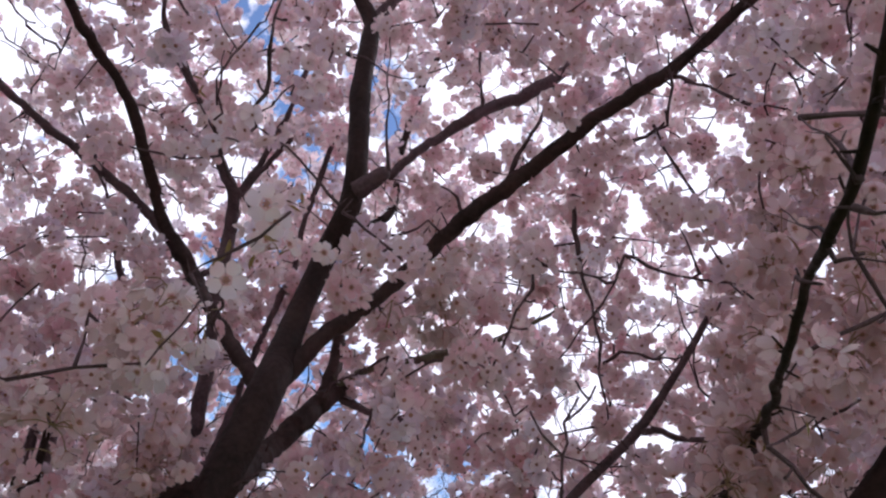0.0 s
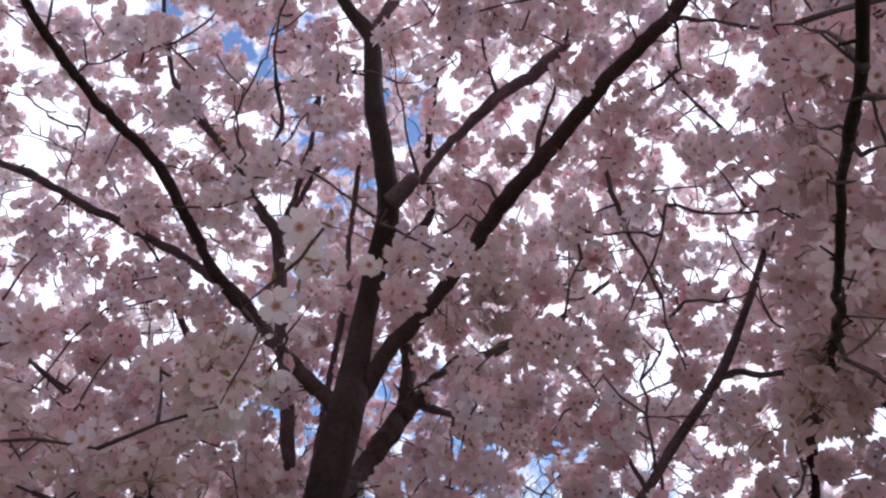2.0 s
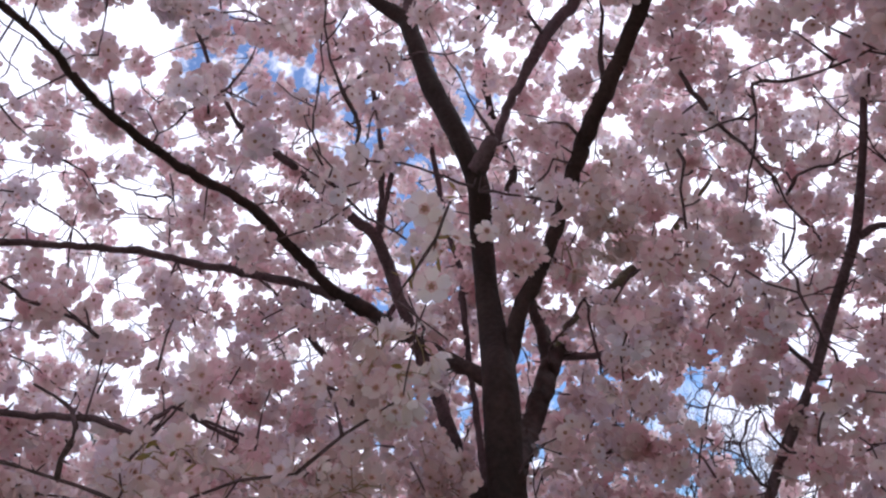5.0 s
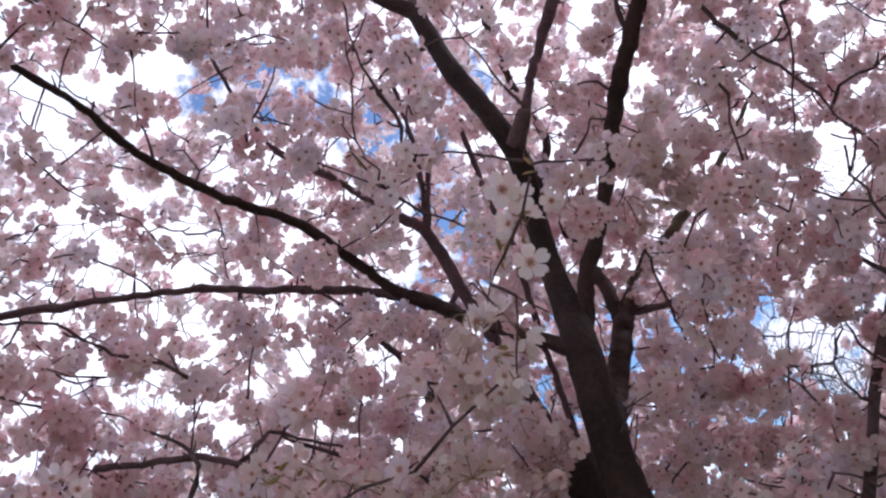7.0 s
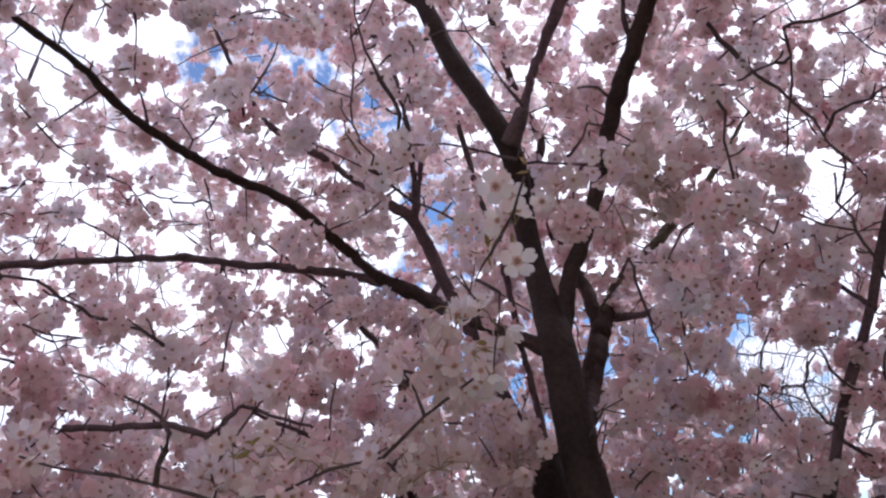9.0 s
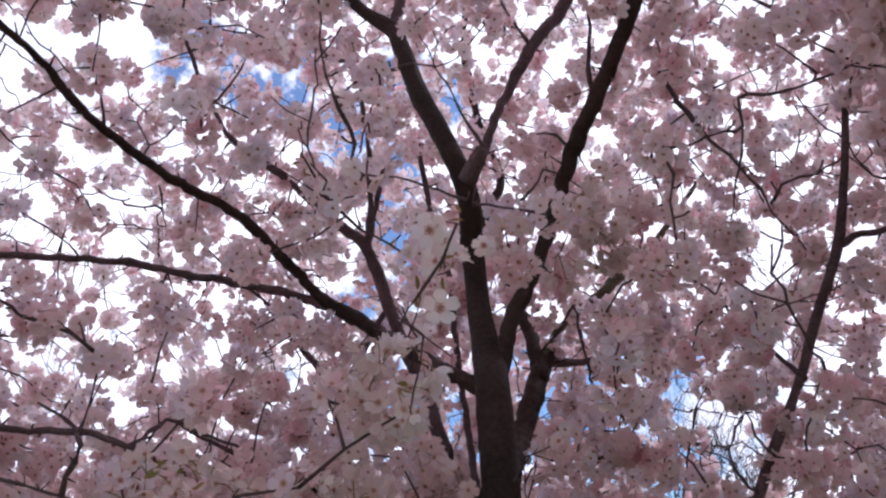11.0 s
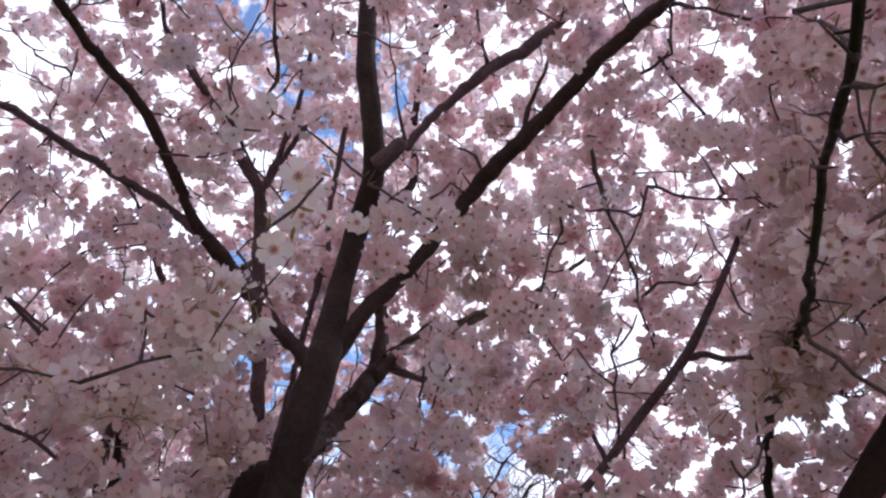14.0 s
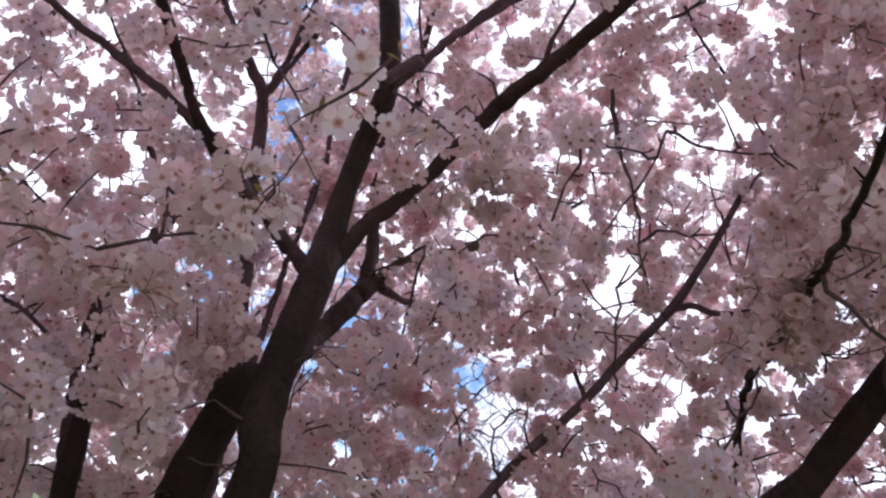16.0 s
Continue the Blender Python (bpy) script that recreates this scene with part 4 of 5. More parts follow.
def small_flower(cup, heart=1, seed=1, rim=RIM):
    """A lighter flower for the mass of the crown: five round petals joined at the heart, which shows on one face or two."""
    verts, tris, slots = [(0.0, 0.0, 0.0)], [], []
    r_ = random.Random(seed)
    for p in range(5):
        a = p * 2 * math.pi / 5 + r_.uniform(-0.08, 0.08)
        ca, sa = math.cos(a), math.sin(a)
        b = len(verts)
        own, lean, grow = cup + r_.uniform(-0.15, 0.2), r_.uniform(-0.14, 0.14), r_.uniform(0.93, 1.06)
        for r, s, z in rim:
            r, s = r * grow, s * grow
            verts.append((ca * r - sa * s, sa * r + ca * s, own * r * r * 2 + z + lean * s + 0.02 * (p % 2)))
        tris += [(0, b + k, b + k + 1) for k in range(len(rim) - 1)]
        slots += [0] * (len(rim) - 1)
    for z in ((0.035, -0.05) if heart == 2 else (0.035,)) if heart else ():
        c = len(verts)
        for k in range(5):
            a = k * 2 * math.pi / 5 + 0.63
            verts.append((0.118 * math.cos(a), 0.118 * math.sin(a), z))
        tris += [(c, c + 1, c + 2), (c, c + 2, c + 3), (c, c + 3, c + 4)]
        slots += [1] * 3
    return np.array(verts, float), np.array(tris), np.array(slots)


def turns(ways, spin):
    """Turning matrices that take +z to each way, spun about it."""
    z = ways / np.linalg.norm(ways, axis=1)[:, None]
    x = np.cross(z, np.where(np.abs(z[:, 2:3]) < 0.9, (0.0, 0.0, 1.0), (1.0, 0.0, 0.0)))
    x /= np.linalg.norm(x, axis=1)[:, None]
    y = np.cross(z, x)
    c, s = np.cos(spin)[:, None], np.sin(spin)[:, None]
    return np.stack([c * x + s * y, c * y - s * x, z], -1)


def aim(az, el):
    az, el = np.radians(az), np.radians(el)
    return np.stack([-np.sin(az) * np.cos(el), np.cos(az) * np.cos(el), np.sin(el)], -1)


rng = np.random.default_rng(11)
UNDER = np.array((-0.03, 0.0, 1.46))       # the open hollow under the crown, about which the boughs arch


def unit_to(p):
    d = np.asarray(p) - UNDER
    return d / np.linalg.norm(d, axis=1)[:, None]


GAP_WAYS = aim(np.array([o[0] for o in OPENINGS]), np.array([o[1] for o in OPENINGS]))
GAP_SIZE = np.array([o[2] for o in OPENINGS])


def gap_depth(p):
    """How far inside the nearest opening of the crown each place lies, in degrees; negative outside."""
    apart = np.degrees(np.arccos(np.clip(unit_to(p) @ GAP_WAYS.T, -1, 1)))
    return (GAP_SIZE - apart).max(axis=1)


def spread_clusters(count, az, el, near, far):
    """Places of blossom clusters on the boughs that arch over the hollow."""
    a = rng.uniform(az[0], az[1], count)
    e = np.degrees(np.arcsin(rng.uniform(math.sin(radians(el[0])), math.sin(radians(el[1])), count)))
    d = (rng.uniform(near**3, far**3, count)) ** (1 / 3)
    d = np.where(rng.random(count) < 0.5, d, rng.uniform(near, far, count))
    return UNDER + aim(a, e) * d[:, None]


def layered(p):
    """Clusters that stay when the crown is about LAYERS clusters deep everywhere but at its openings."""
    way = unit_to(p)
    far = np.linalg.norm(p - UNDER, axis=1)
    turn, rise = np.degrees(np.arctan2(-way[:, 0], way[:, 1])), np.degrees(np.arcsin(way[:, 2]))
    inside = gap_depth(p) + np.degrees(0.018 / far)
    sprig = rng.random(len(p)) < np.interp(far, (2.6, 3.4), (0.055, 0.24)) * np.interp(rise, (14, 20), (0.3, 1.0))
    drift = np.array([noise.noise(Vector(q) * 8.0 + Vector((9, 0, 0))) + 0.7 * noise.noise(Vector(q) * 21.0) for q in way])
    most = np.clip(LAYERS * (1 + 0.75 * drift) * np.interp(rise, (8, 18), (1.7, 1.0)) * np.interp(turn, (-30, -14, -8), (1.8, 1.5, 1.0)) * np.where((turn < -10) & (rise > 26), 1.25, 1.0)
                   * np.where(rise > 17, np.interp(turn, (34, 44), (1.0, 0.62)), 1.0)
                   * np.where((turn > 5) & (turn < 22) & (rise < 30), 1.4, 1.0) * np.where((turn > 24) & (rise < 17), 1.5, 1.0), 1.0, 10.0)
    cover = np.zeros((320, 200))
    keep = np.zeros(len(p), bool)
    for k in range(len(p)):
        if inside[k] > 0 and not sprig[k]:
            continue
        i, j, r = (turn[k] + 70) * 2, (rise[k] + 20) * 2, 2 * math.degrees(0.048 / far[k])
        side = r / max(0.4, math.cos(radians(rise[k])))
        disc = cover[max(0, int(i - side)):int(i + side) + 1, max(0, int(j - r)):int(j + r) + 1]
        if disc.size and disc.mean() < most[k]:
            disc += 1
            keep[k] = True
    return p[keep]


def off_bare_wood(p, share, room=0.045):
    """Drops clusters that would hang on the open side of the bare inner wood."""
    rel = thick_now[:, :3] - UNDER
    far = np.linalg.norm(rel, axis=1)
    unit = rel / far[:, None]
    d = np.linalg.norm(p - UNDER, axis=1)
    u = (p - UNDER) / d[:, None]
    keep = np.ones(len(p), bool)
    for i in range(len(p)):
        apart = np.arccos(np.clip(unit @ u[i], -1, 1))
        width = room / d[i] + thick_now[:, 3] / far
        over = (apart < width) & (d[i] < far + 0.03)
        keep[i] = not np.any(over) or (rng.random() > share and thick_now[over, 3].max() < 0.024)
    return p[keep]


def flowers_of(clusters, low, high, reach=0.0):
    """Flowers in a ball round each cluster's spur, facing outwards and a little down; none hang into the openings."""
    at, ways, own = [], [], []
    for c, sprig in zip(clusters, gap_depth(clusters) > -0.25):
        n = rng.integers(low, high + 1)
        k = np.arange(n) + 0.5
        z = 1 - 2 * k / n
        a = k * 2.39996 + rng.uniform(0, 6.28)
        w = np.stack([np.sqrt(1 - z * z) * np.cos(a), np.sqrt(1 - z * z) * np.sin(a), z], -1) + rng.normal(scale=0.16, size=(n, 3))
        w /= np.linalg.norm(w, axis=1)[:, None]
        out = reach or (rng.uniform(0.018, 0.032) if sprig else rng.uniform(0.026, 0.043))
        own += [sprig] * n
        at.append(c + w * (out * rng.uniform(0.75, 1.15, n))[:, None] * (1, 1, 0.9))
        ways.append(w + rng.normal(scale=0.2, size=(n, 3)) + (0, 0, -0.2))
    at, ways, own = np.vstack(at), np.vstack(ways), np.array(own)
    chink = np.array([noise.noise(Vector(q) * 62.0) for q in unit_to(at)])
    keep = ((gap_depth(at) < 0.1) & (chink < np.interp(unit_to(at)[:, 2], (0.15, 0.3), (0.5, 0.38)))) | own | (rng.random(len(at)) < np.interp(unit_to(at)[:, 2], (0.26, 0.36), (0.03, 0.10)))
    return at[keep], ways[keep]


def blossom_mass(name, at, ways, size, shapes, mats):
    """Many flowers joined into one mesh."""
    spin = rng.uniform(0, 2 * np.pi, len(at))
    m = turns(ways, spin) * (size * rng.uniform(0.85, 1.12, len(at)))[:, None, None]
    pick = rng.integers(0, len(shapes), len(at))
    vs, ts, ss, base = [], [], [], 0
    for k, (v, t, s) in enumerate(shapes):
        mine = np.flatnonzero(pick == k)
        vs.append((np.einsum("nij,vj->nvi", m[mine], v) + at[mine][:, None]).reshape(-1, 3))
        ts.append((t[None] + (base + np.arange(len(mine)) * len(v))[:, None, None]).reshape(-1, 3))
        ss.append(np.tile(s, len(mine)))
        base += len(mine) * len(v)
    return mesh_from(name, np.vstack(vs), np.vstack(ts), mats, np.concatenate(ss))


crown = np.vstack([spread_clusters(n, az, el, near, far) for n, az, el, near, far in CROWN])
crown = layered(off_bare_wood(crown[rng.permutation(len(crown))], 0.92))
# clusters close about the fork
beside_fork = [(-0.747, 1.646, 2.024), (-0.758, 1.758, 2.013), (-0.558, 2.108, 2.446), (-0.519, 2.22, 2.468), (-0.632, 2.298, 2.483), (-1.046, 1.895, 2.217), (-1.065, 2.002, 2.224), (-1.295, 1.798, 2.05), (-0.524, 2.123, 2.414), (-0.505, 2.241, 2.406), (-0.445, 2.028, 2.415), (-1.153, 1.801, 2.307), (-1.232, 1.875, 2.315), (-1.109, 1.955, 2.295), (-0.889, 2.167, 2.309)]
crown = np.vstack([crown, np.array(tips), np.array(beside_fork)])
close = np.linalg.norm(crown - UNDER, axis=1) < 1.55

# rest of the dome, added unseen for shade: overhead, behind, beside the open hollow
count, dome, low, high = UNSEEN_REAR
d = aim(rng.uniform(0, 360, count), np.degrees(np.arcsin(rng.uniform(math.sin(radians(low)), 1, count))))
unseen_rear = np.array(DOME) + d * (dome * rng.uniform(0.45, 1, count) ** (1 / 3))[:, None] * (1, 1, high)
rel = unseen_rear - UNDER
far = np.linalg.norm(rel, axis=1)
turn = np.degrees(np.arctan2(-rel[:, 0], rel[:, 1]))
rise = np.degrees(np.arcsin(rel[:, 2] / far))
unseen_rear = unseen_rear[(far > 1.35) & ((turn < -44) | (turn > 76) | (rise > 64))]

# more unseen clusters at both sides, added to keep light from leaking in
sides = np.concatenate([rng.uniform(64, 112, 1300), rng.uniform(-84, -37, 900)])
unseen_beside = UNDER + aim(sides, rng.uniform(-10, 58, 2200)) * rng.uniform(1.55, 3.1, 2200)[:, None]
unseen_rear = np.vstack([unseen_rear, unseen_beside])

# twigs: every cluster hangs on a twig from the nearest wood
every = np.vstack([crown, unseen_rear])
reach_now = np.array([np.min(np.linalg.norm(wood_rows_now[:, :3] - c, axis=1)) for c in every])
order = np.argsort(reach_now)
wood = np.zeros((len(wood_rows_now) + 3 * len(every), 3))
wood[: len(wood_rows_now)] = wood_rows_now[:, :3]
filled = len(wood_rows_now)
twig_pieces = []
long_twigs = 0
for i in order:
    c = every[i]
    gap = wood[:filled] - c
    dist = np.einsum("ij,ij->i", gap, gap)
    root = wood[np.argmin(dist)]
    length = math.sqrt(dist.min())
    mid = (root + c) / 2 + rng.normal(size=3) * length * 0.07 + np.array((0, 0, 0.02 * length))
    wood[filled : filled + 3] = (root + mid) / 2, mid, c
    filled += 3
    r = 0.0015 + 0.0028 * min(length, 0.5)
    rows = kinked([(*root, r * 1.6), (*mid, r * 1.2), (*c, r)], 0.03 if length > 0.2 else max(0.04, length / 3), 0.28)
    if i < len(crown) and length > 0.2 and long_twigs < 160:
        bits = [tube(rows, 5, 0.25)]
        for q in rows[2:-1:2]:
            w = rng.normal(size=3)
            w /= np.linalg.norm(w)
            reach_out = rng.uniform(0.008, 0.034)
            bits.append(tube([(*q[:3], r * 1.1), (*(q[:3] + w * reach_out * 0.6), r), (*(q[:3] + w * reach_out + (0, 0, 0.006)), r * 1.25)], 4))
        v, t = joined(bits)
        long_twigs += 1
        part("twig", mesh_from("twig", v - np.array(tree.location), t, [TWIG_BARK]), tree).location = tree.location
    else:
        twig_pieces.append(tube(rows, 4 if length > 0.2 else 3))
# thin spurred twigs on the open side of the crown
inner = crown[(np.linalg.norm(crown - UNDER, axis=1) < 2.5) & ~close]
for c in inner[rng.choice(len(inner), 100, replace=False)]:
    back = (UNDER - c) / np.linalg.norm(UNDER - c)
    way = rng.normal(size=3) + (0, 0, 0.4)
    way -= back * (way @ back)
    way /= np.linalg.norm(way)
    run = rng.uniform(0.12, 0.34)
    bow = rng.normal(size=3) * run * 0.12
    r = rng.uniform(0.0018, 0.0032)
    rows = kinked([(*c, r * 1.3), (*(c + back * 0.075 + way * run * 0.4 + bow), r * 1.1), (*(c + back * 0.085 + way * run), r * 0.8)], 0.025, 0.3)
    bits = [tube(rows, 5, 0.3)]
    for q in rows[3::2]:
        w = rng.normal(size=3)
        w = w / np.linalg.norm(w) + way * 0.6
        long = rng.choice((0.012, 0.02, 0.03, 0.075))
        bits.append(tube([(*q[:3], r), (*(q[:3] + w * long * 0.6), r * 0.85), (*(q[:3] + w * long + (0, 0, long * 0.2)), r * 0.9)], 4))
    v, t = joined(bits)
    part("twig", mesh_from("twig", v - np.array(tree.location), t, [TWIG_BARK]), tree).location = tree.location
# leafless twigs that cross the openings in the lower crown
for az, el, r in OPENINGS:
    if el > 30 or az < -6 or rng.random() < 0.3:
        continue
    c = UNDER + aim(np.array([az]), np.array([el]))[0] * rng.uniform(2.5, 3.9)
    root = crown[np.argmin(np.linalg.norm(crown - c, axis=1) + 9 * (np.linalg.norm(crown - c, axis=1) < 0.05))]
    way = (c - root) / np.linalg.norm(c - root)
    tip = c + way * rng.uniform(0.04, 0.14) + rng.normal(size=3) * 0.03
    thin = rng.uniform(0.0012, 0.0022)
    rows = kinked([(*root, thin * 1.4), (*(c + rng.normal(size=3) * 0.012), thin * 1.1), (*tip, thin * 0.7)], 0.022, 0.3)
    twig_pieces.append(tube(rows, 4))
    for q in rows[1:-1:2]:
        w = rng.normal(size=3) * 0.7 + way * 0.5 + (0, 0, 0.3)
        long = rng.choice((0.012, 0.03, 0.06, 0.09))
        twig_pieces.append(tube([(*q[:3], thin), (*(q[:3] + w * long * 0.5 + rng.normal(size=3) * 0.004), thin * 0.8), (*(q[:3] + w * long), thin * 0.6)], 3))
verts, tris = joined(twig_pieces)
origin = np.array(tree.location)
o = part("fine_branching", mesh_from("fine_branching", verts - origin, tris, [TWIG_BARK]), tree, "thin dark twigs", "stuff")
o.location = tree.location

SMALL = [small_flower(c, 2, k) for k, c in enumerate((0.2, 0.45, 0.7, 0.95, 0.3, 0.6, 0.1, 0.8))]
FULL = [flower(c) for c in (0.3, 0.5, 0.75, 0.95, 0.45)]
BROAD = [small_flower(c, 0, 2, ((0.36, -0.22, 0.03), (0.50, 0.0, 0.0), (0.36, 0.22, 0.03))) for c in (0.2, 0.6)]
MIDDLE = [small_flower(c, 1, k, ((0.27, -0.21, 0.03), (0.47, -0.17, 0.0), (0.47, 0.17, 0.0), (0.27, 0.21, 0.03))) for k, c in enumerate((0.2, 0.45, 0.7, 0.9, 0.6))]
away = np.linalg.norm(crown - UNDER, axis=1)
middle, deep = (away > 2.7) & (away <= 3.5), away > 3.5
for clusters, shapes, size in ((crown[~close & ~deep & ~middle], SMALL, SMALL_FLOWER), (crown[middle], MIDDLE, SMALL_FLOWER), (crown[deep], BROAD, FLOWER * 1.15), (crown[close], FULL, FLOWER)):
    at, ways = flowers_of(clusters, *PER_CLUSTER)
    o = part("blossoms", blossom_mass("blossoms", at - origin, ways, size, shapes, [PETAL, HEART, PETAL_BASE]), tree, "pale pink blossoms with dark hearts in dense clusters", "stuff")
    o.location = tree.location

# the added unseen boughs overhead and to the rear, which shade the hollow
at, ways = flowers_of(unseen_rear, *UNSEEN_FLOWERS)
o = part("blossoms", blossom_mass("blossoms", at - origin, ways, FLOWER * 1.35, BROAD, [PETAL]), tree, "pale pink blossoms on unseen boughs added for shade", "stuff")
o.location = tree.location

# nearest clusters, flower by flower
BIG = [flower(c) for c in (0.4, 0.8, 1.2)]
SHADED_MESH = [mesh_from("blossom", v * FLOWER, t, [SHADED_PETAL, HEART, PETAL_BASE], s) for v, t, s in BIG]
SHADED_ROSE_MESH = [mesh_from("blossom", v * FLOWER, t, [SHADED_ROSE_PETAL, HEART, PETAL_BASE], s) for v, t, s in BIG]
near_stalks = []


def petal_and_heart(shape):
    v, t, s = shape
    meshes = []
    for k in range(5):
        many = int((s != 1).sum()) // 5
        own = t[s != 1][k * many:(k + 1) * many]
        ids = np.unique(own)
        meshes.append(mesh_from("petal", v[ids] * FLOWER, np.searchsorted(ids, own), [NEAR_PETAL, PETAL_BASE], s[s != 1][k * many:(k + 1) * many] // 2))
    own = t[s == 1]
    ids = np.unique(own)
    return meshes, mesh_from("blossom", v[ids] * FLOWER, np.searchsorted(ids, own), [HEART])


SPLIT = [petal_and_heart(b) for b in BIG]


def spray(centre, count, reach, shapes, apart=False):
    """Some separate flowers on stalks about one spur."""
    for k in range(count):
        w = Vector(rng.normal(size=3)).normalized()
        w.z -= 0.15
        p = Vector(centre) + w * reach * rng.uniform(0.6, 1.1)
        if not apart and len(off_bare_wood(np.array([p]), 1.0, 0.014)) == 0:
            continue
        if reach < 0.025:
            w = (Vector(UNDER) - p).normalized()
        face = np.array((w + Vector(rng.normal(scale=0.25, size=3))).normalized())[None]
        turn = Matrix([list(row) for row in turns(face, rng.uniform(0, 6.28, 1))[0]])
        s = rng.uniform(0.92, 1.12)
        ob = new("blossom", SPLIT[k % 3][1] if apart else shapes[k % 3])
        ob.parent = tree
        ob.matrix_parent_inverse = tree.matrix_world.inverted()
        ob.matrix_basis = Matrix.LocRotScale(p, turn.to_quaternion(), (s, s, s))
        for me in SPLIT[k % 3][0] if apart else ():
            new("petal", me).parent = ob
        back = p - Vector(face[0]) * FLOWER * 0.08
        bend = (Vector(centre) + back) / 2 + Vector((0, 0, 0.006))
        near_stalks.append(tube(smooth_line([(*centre, 0.0011), (*bend, 0.0008), (*back, 0.0011)], 0.02), 4))

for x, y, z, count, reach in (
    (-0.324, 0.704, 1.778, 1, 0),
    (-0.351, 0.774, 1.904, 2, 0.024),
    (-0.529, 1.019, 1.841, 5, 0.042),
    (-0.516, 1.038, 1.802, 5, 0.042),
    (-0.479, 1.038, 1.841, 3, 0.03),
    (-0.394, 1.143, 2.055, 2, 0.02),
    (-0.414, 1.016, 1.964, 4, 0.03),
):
    spray((x, y, z), count, reach, SHADED_MESH, True)
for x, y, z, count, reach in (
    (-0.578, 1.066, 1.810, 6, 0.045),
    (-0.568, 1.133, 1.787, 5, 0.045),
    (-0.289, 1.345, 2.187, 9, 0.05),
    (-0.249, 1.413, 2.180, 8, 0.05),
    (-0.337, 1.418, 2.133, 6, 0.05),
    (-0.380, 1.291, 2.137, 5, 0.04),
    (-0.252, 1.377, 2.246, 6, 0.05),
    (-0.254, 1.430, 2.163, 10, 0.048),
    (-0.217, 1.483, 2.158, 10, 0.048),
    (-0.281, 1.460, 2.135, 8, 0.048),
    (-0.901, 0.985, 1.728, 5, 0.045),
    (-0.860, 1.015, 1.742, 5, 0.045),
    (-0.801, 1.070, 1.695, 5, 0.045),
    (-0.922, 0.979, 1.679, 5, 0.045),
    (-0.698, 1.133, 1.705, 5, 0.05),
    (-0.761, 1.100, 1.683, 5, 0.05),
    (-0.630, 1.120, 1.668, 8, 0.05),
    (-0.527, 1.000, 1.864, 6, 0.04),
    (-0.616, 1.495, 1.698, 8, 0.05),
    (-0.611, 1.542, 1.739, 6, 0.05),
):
    spray((x, y, z), count, reach, SHADED_MESH)
for x, y, z, count, reach in (
    (-0.801, 1.338, 1.879, 6, 0.05),
    (-0.846, 1.335, 1.780, 6, 0.05),
    (-0.744, 1.358, 1.925, 6, 0.05),
    (-0.692, 1.448, 1.909, 6, 0.05),
    (-0.796, 1.371, 1.754, 6, 0.05),
    (-0.752, 1.296, 1.644, 6, 0.05),
    (-0.712, 1.424, 1.710, 6, 0.05),
    (-0.693, 1.526, 1.822, 6, 0.05),
    (0.301, 1.289, 2.099, 12, 0.045),
    (0.263, 1.334, 2.176, 12, 0.045),
    (0.279, 1.114, 2.143, 13, 0.045),
    (0.227, 1.080, 2.211, 12, 0.045),
    (0.264, 1.186, 2.162, 12, 0.045),
    (0.234, 1.049, 2.252, 11, 0.045),
    (0.359, 1.099, 2.130, 11, 0.045),
    (0.353, 1.056, 2.198, 11, 0.045),
    (0.219, 1.276, 1.908, 7, 0.05),
    (0.274, 1.447, 2.098, 12, 0.05),
):
    spray((x, y, z), count, reach, SHADED_ROSE_MESH)
for x, y, z, count, reach in (
    (0.322, 1.395, 2.023, 12, 0.045),
    (0.280, 1.064, 2.435, 11, 0.045),
    (0.256, 1.092, 2.409, 11, 0.045),
    (0.362, 1.264, 2.119, 11, 0.045),
    (0.420, 1.285, 2.041, 11, 0.045),
    (0.341, 1.353, 2.338, 14, 0.046),
    (0.347, 1.335, 2.365, 14, 0.046),
    (0.323, 1.346, 2.011, 11, 0.04),
    (0.370, 1.067, 2.275, 11, 0.045),
    (0.396, 1.122, 2.179, 12, 0.045),
    (-0.738, 1.782, 1.831, 14, 0.045),
    (-0.707, 1.851, 1.826, 14, 0.045),
    (-0.732, 1.743, 1.758, 14, 0.045),
    (-0.690, 1.814, 1.757, 14, 0.045),
    (-0.703, 1.761, 1.710, 14, 0.045),
    (-0.762, 1.725, 1.783, 14, 0.045),
    (-0.693, 1.476, 2.029, 8, 0.042),
    (-0.744, 1.476, 2.067, 8, 0.042),
    (0.324, 1.376, 2.062, 14, 0.046),
    (0.326, 1.469, 2.059, 14, 0.046),
    (0.333, 1.392, 2.016, 14, 0.046),
    (0.375, 1.449, 2.074, 14, 0.046),
    (0.339, 1.561, 2.160, 12, 0.046),
    (0.394, 1.568, 2.115, 12, 0.046),
    (0.390, 1.529, 2.203, 12, 0.046),
    (0.445, 1.539, 2.148, 12, 0.046),
    (0.371, 1.590, 2.073, 12, 0.046),
    (0.315, 1.585, 2.117, 12, 0.046),
    (0.428, 1.577, 2.068, 12, 0.046),
    (0.267, 1.187, 1.985, 13, 0.045),
    (0.260, 1.212, 1.927, 13, 0.045),
    (0.276, 1.172, 2.014, 13, 0.045),
    (-0.725, 1.657, 2.058, 8, 0.04),
    (-0.745, 1.641, 2.082, 8, 0.04),
):
    spray((x, y, z), count, reach, SHADED_ROSE_MESH)


verts, tris = joined(near_stalks)
o = part("stalkwork", mesh_from("stalkwork", verts - origin, tris, [STALK]), tree, "thin greenish flower stalks", "stuff")
o.location = tree.location

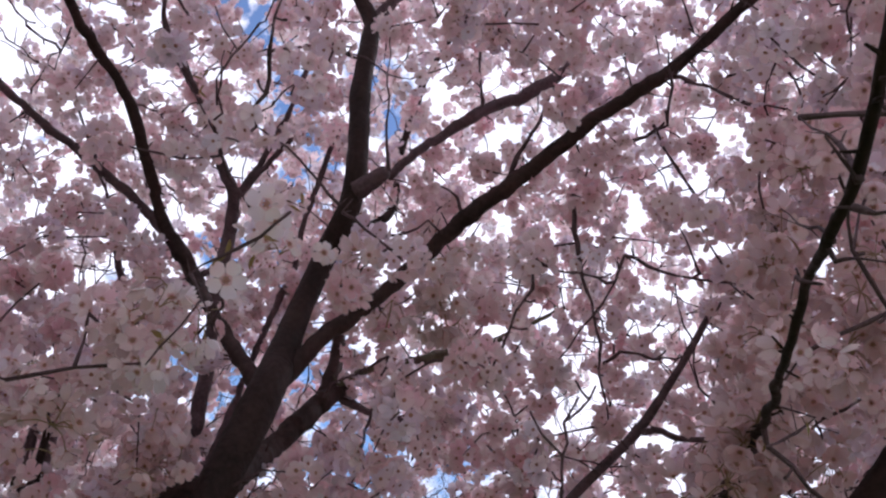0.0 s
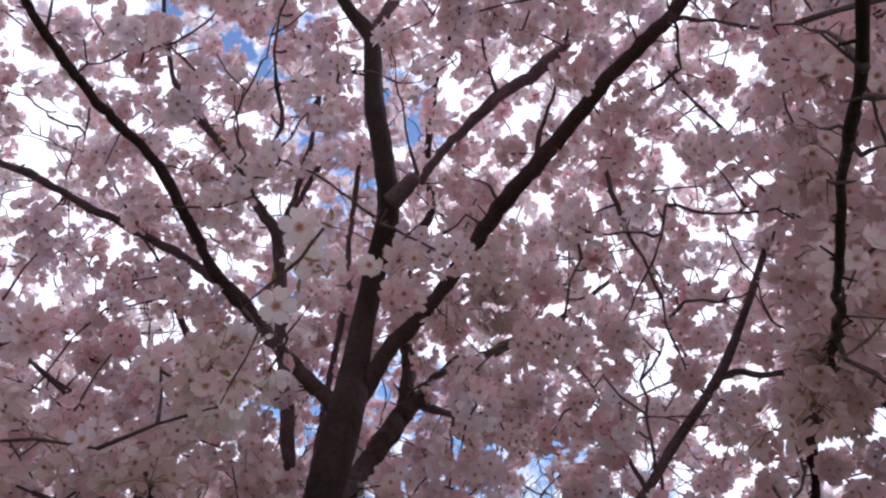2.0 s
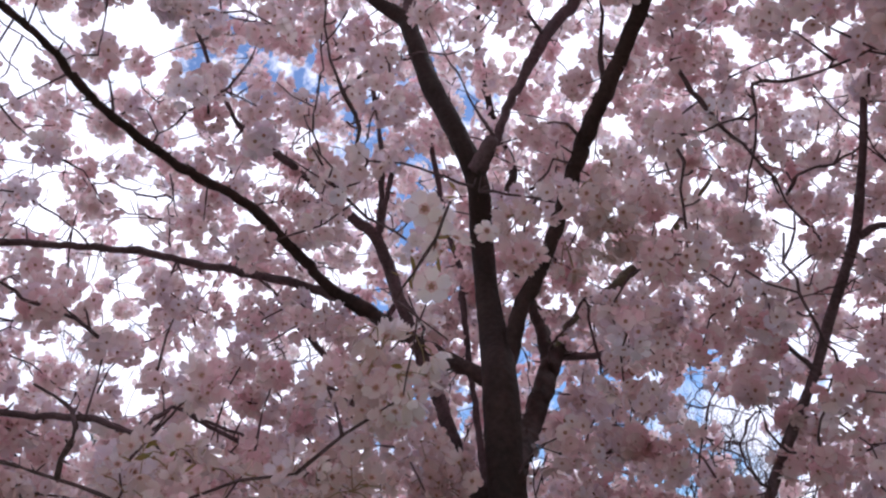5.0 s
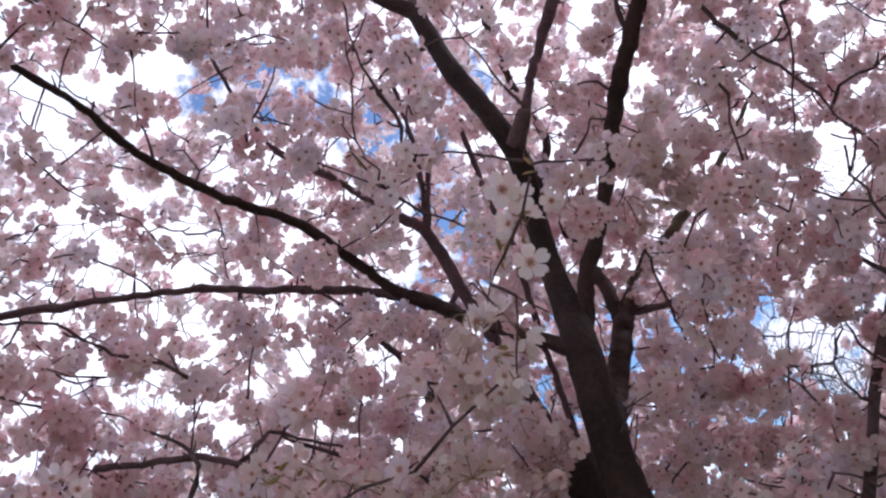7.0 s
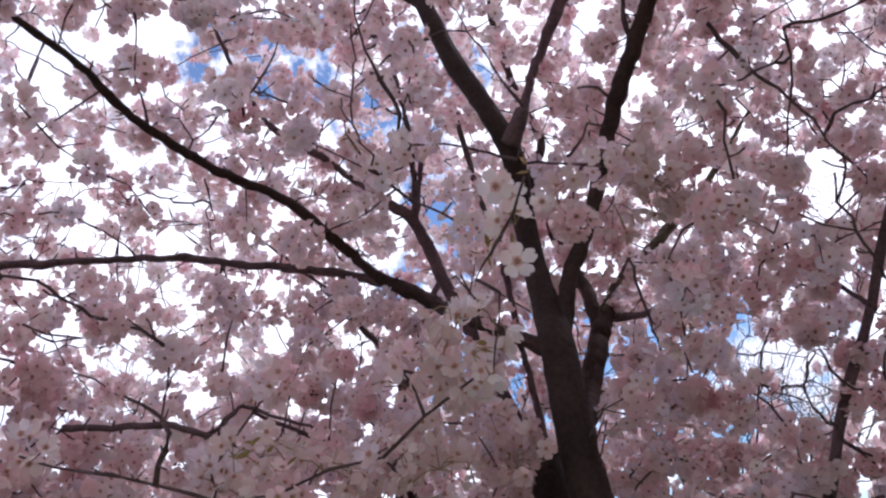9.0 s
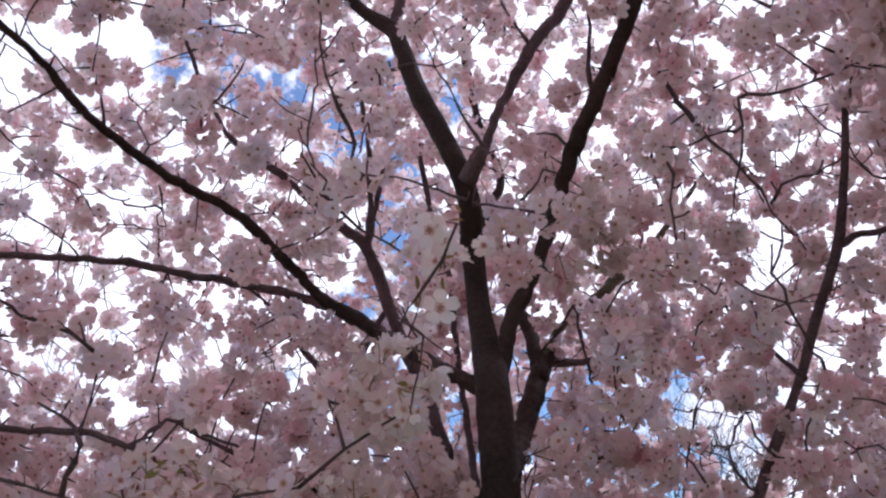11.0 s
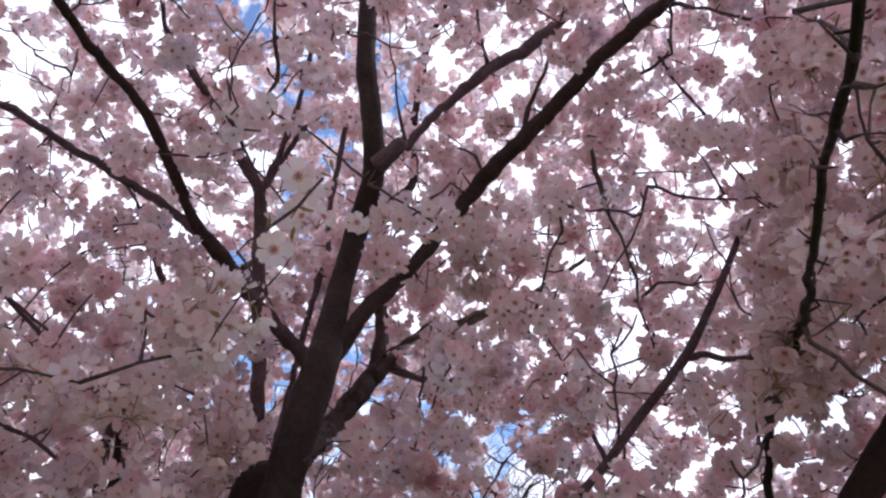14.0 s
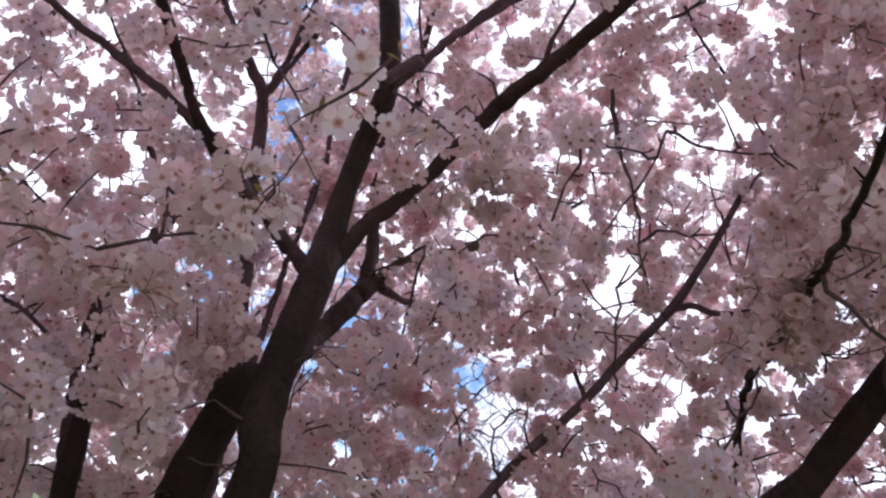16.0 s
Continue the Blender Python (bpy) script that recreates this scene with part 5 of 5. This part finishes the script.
# young leaves, small and folded, here and there among the flowers
leaf_v = np.array([(0, 0, 0), (0.35, 0.14, 0.05), (0.35, 0, -0.02), (0.35, -0.14, 0.05), (0.7, 0.12, 0.03), (0.7, 0, -0.05), (0.7, -0.12, 0.03), (1, 0, -0.06)])
leaf_t = np.array([(0, 2, 1), (0, 3, 2), (1, 2, 5), (1, 5, 4), (2, 3, 6), (2, 6, 5), (4, 5, 7), (5, 6, 7)])
some = np.vstack([crown[rng.choice(len(crown), LEAVES, replace=False)], np.array(LEAF_SPURS)])
lv = []
for c in some:
    for k in range(rng.integers(2, 4)):
        w = rng.normal(size=(1, 3)) + (0, 0, 0.5)
        m = turns(w, rng.uniform(0, 6.28, 1))[0]
        m = m[:, [2, 0, 1]] * rng.uniform(0.015, 0.027)
        lv.append((leaf_v @ m.T + c + rng.normal(scale=0.012, size=3), leaf_t))
verts, tris = joined(lv)
o = part("young_leaves", mesh_from("young_leaves", verts - origin, tris, [YOUNG_LEAF]), tree, "small folded yellow-green young leaves", "stuff")
o.location = tree.location

# ---- bare trees in the distance ----


def bare_tree(x, y, height, seed, label):
    r = random.Random(seed)
    top = tagged(new("bare_tree"), label, "tree", "bare trees in the distance")
    top.location = (x, y, 0)
    bpy.context.view_layer.update()
    trunk, limbs = [], []

    def grow(p, way, length, radius, depth):
        rows, q, w = [(*p, radius)], Vector(p), Vector(way)
        for k in range(4):
            w = (w + Vector((r.gauss(0, 0.13), r.gauss(0, 0.13), r.gauss(0.05, 0.08)))).normalized()
            q = q + w * length / 4
            rows.append((*q, radius * (1 - 0.12 * (k + 1))))
        (trunk if depth == 0 else limbs).append(tube(rows, 7 if depth == 0 else 4 if depth < 3 else 3))
        if depth >= 6 or radius < 0.003:
            return
        for k in range(r.choice((2, 3, 3)) if depth else 4):
            at_row = Vector(rows[r.choice((2, 3, 4, 4))][:3])
            turn = Vector((r.gauss(0, 1), r.gauss(0, 1), r.gauss(0.15, 0.5))).normalized()
            grow(at_row, (w + turn * r.uniform(0.45, 0.85)).normalized(), length * r.uniform(0.6, 0.8), radius * r.uniform(0.46, 0.6), depth + 1)

    grow((0, 0, 0), (0, 0, 1), height * 0.32, height * 0.012, 0)
    for name, bits in (("trunk", trunk), ("crown", limbs)):
        v, t = joined(bits)
        part(name, mesh_from(name, v, t, [GREY_BARK]), top).matrix_parent_inverse = Matrix()
    return top

bare_tree(-3.24, 15.67, 8, 3, "bare grey tree with fine twigs far behind the blossom")
bare_tree(-1.02, 14.97, 6.5, 4, "bare grey tree with fine twigs far behind the blossom")
bare_tree(-15.69, 12.40, 9, 5, "bare grey tree with fine twigs far behind the blossom")
bare_tree(-14.85, 16.23, 10, 6, "bare grey tree with fine twigs far behind the blossom")
bare_tree(-6.35, 16.84, 9, 7, "bare grey tree with fine twigs far behind the blossom")
bare_tree(-2.12, 16.87, 7, 8, "bare grey tree with fine twigs far behind the blossom")
bare_tree(-11.58, 21.02, 9, 9, "bare grey tree with fine twigs far behind the blossom")
bare_tree(-7.99, 7.56, 5.2, 11, "bare grey tree with fine twigs far behind the blossom")
bare_tree(-7.61, 7.94, 4.8, 12, "bare grey tree with fine twigs far behind the blossom")
bare_tree(-8.23, 7.29, 5.6, 13, "bare grey tree with fine twigs far behind the blossom")
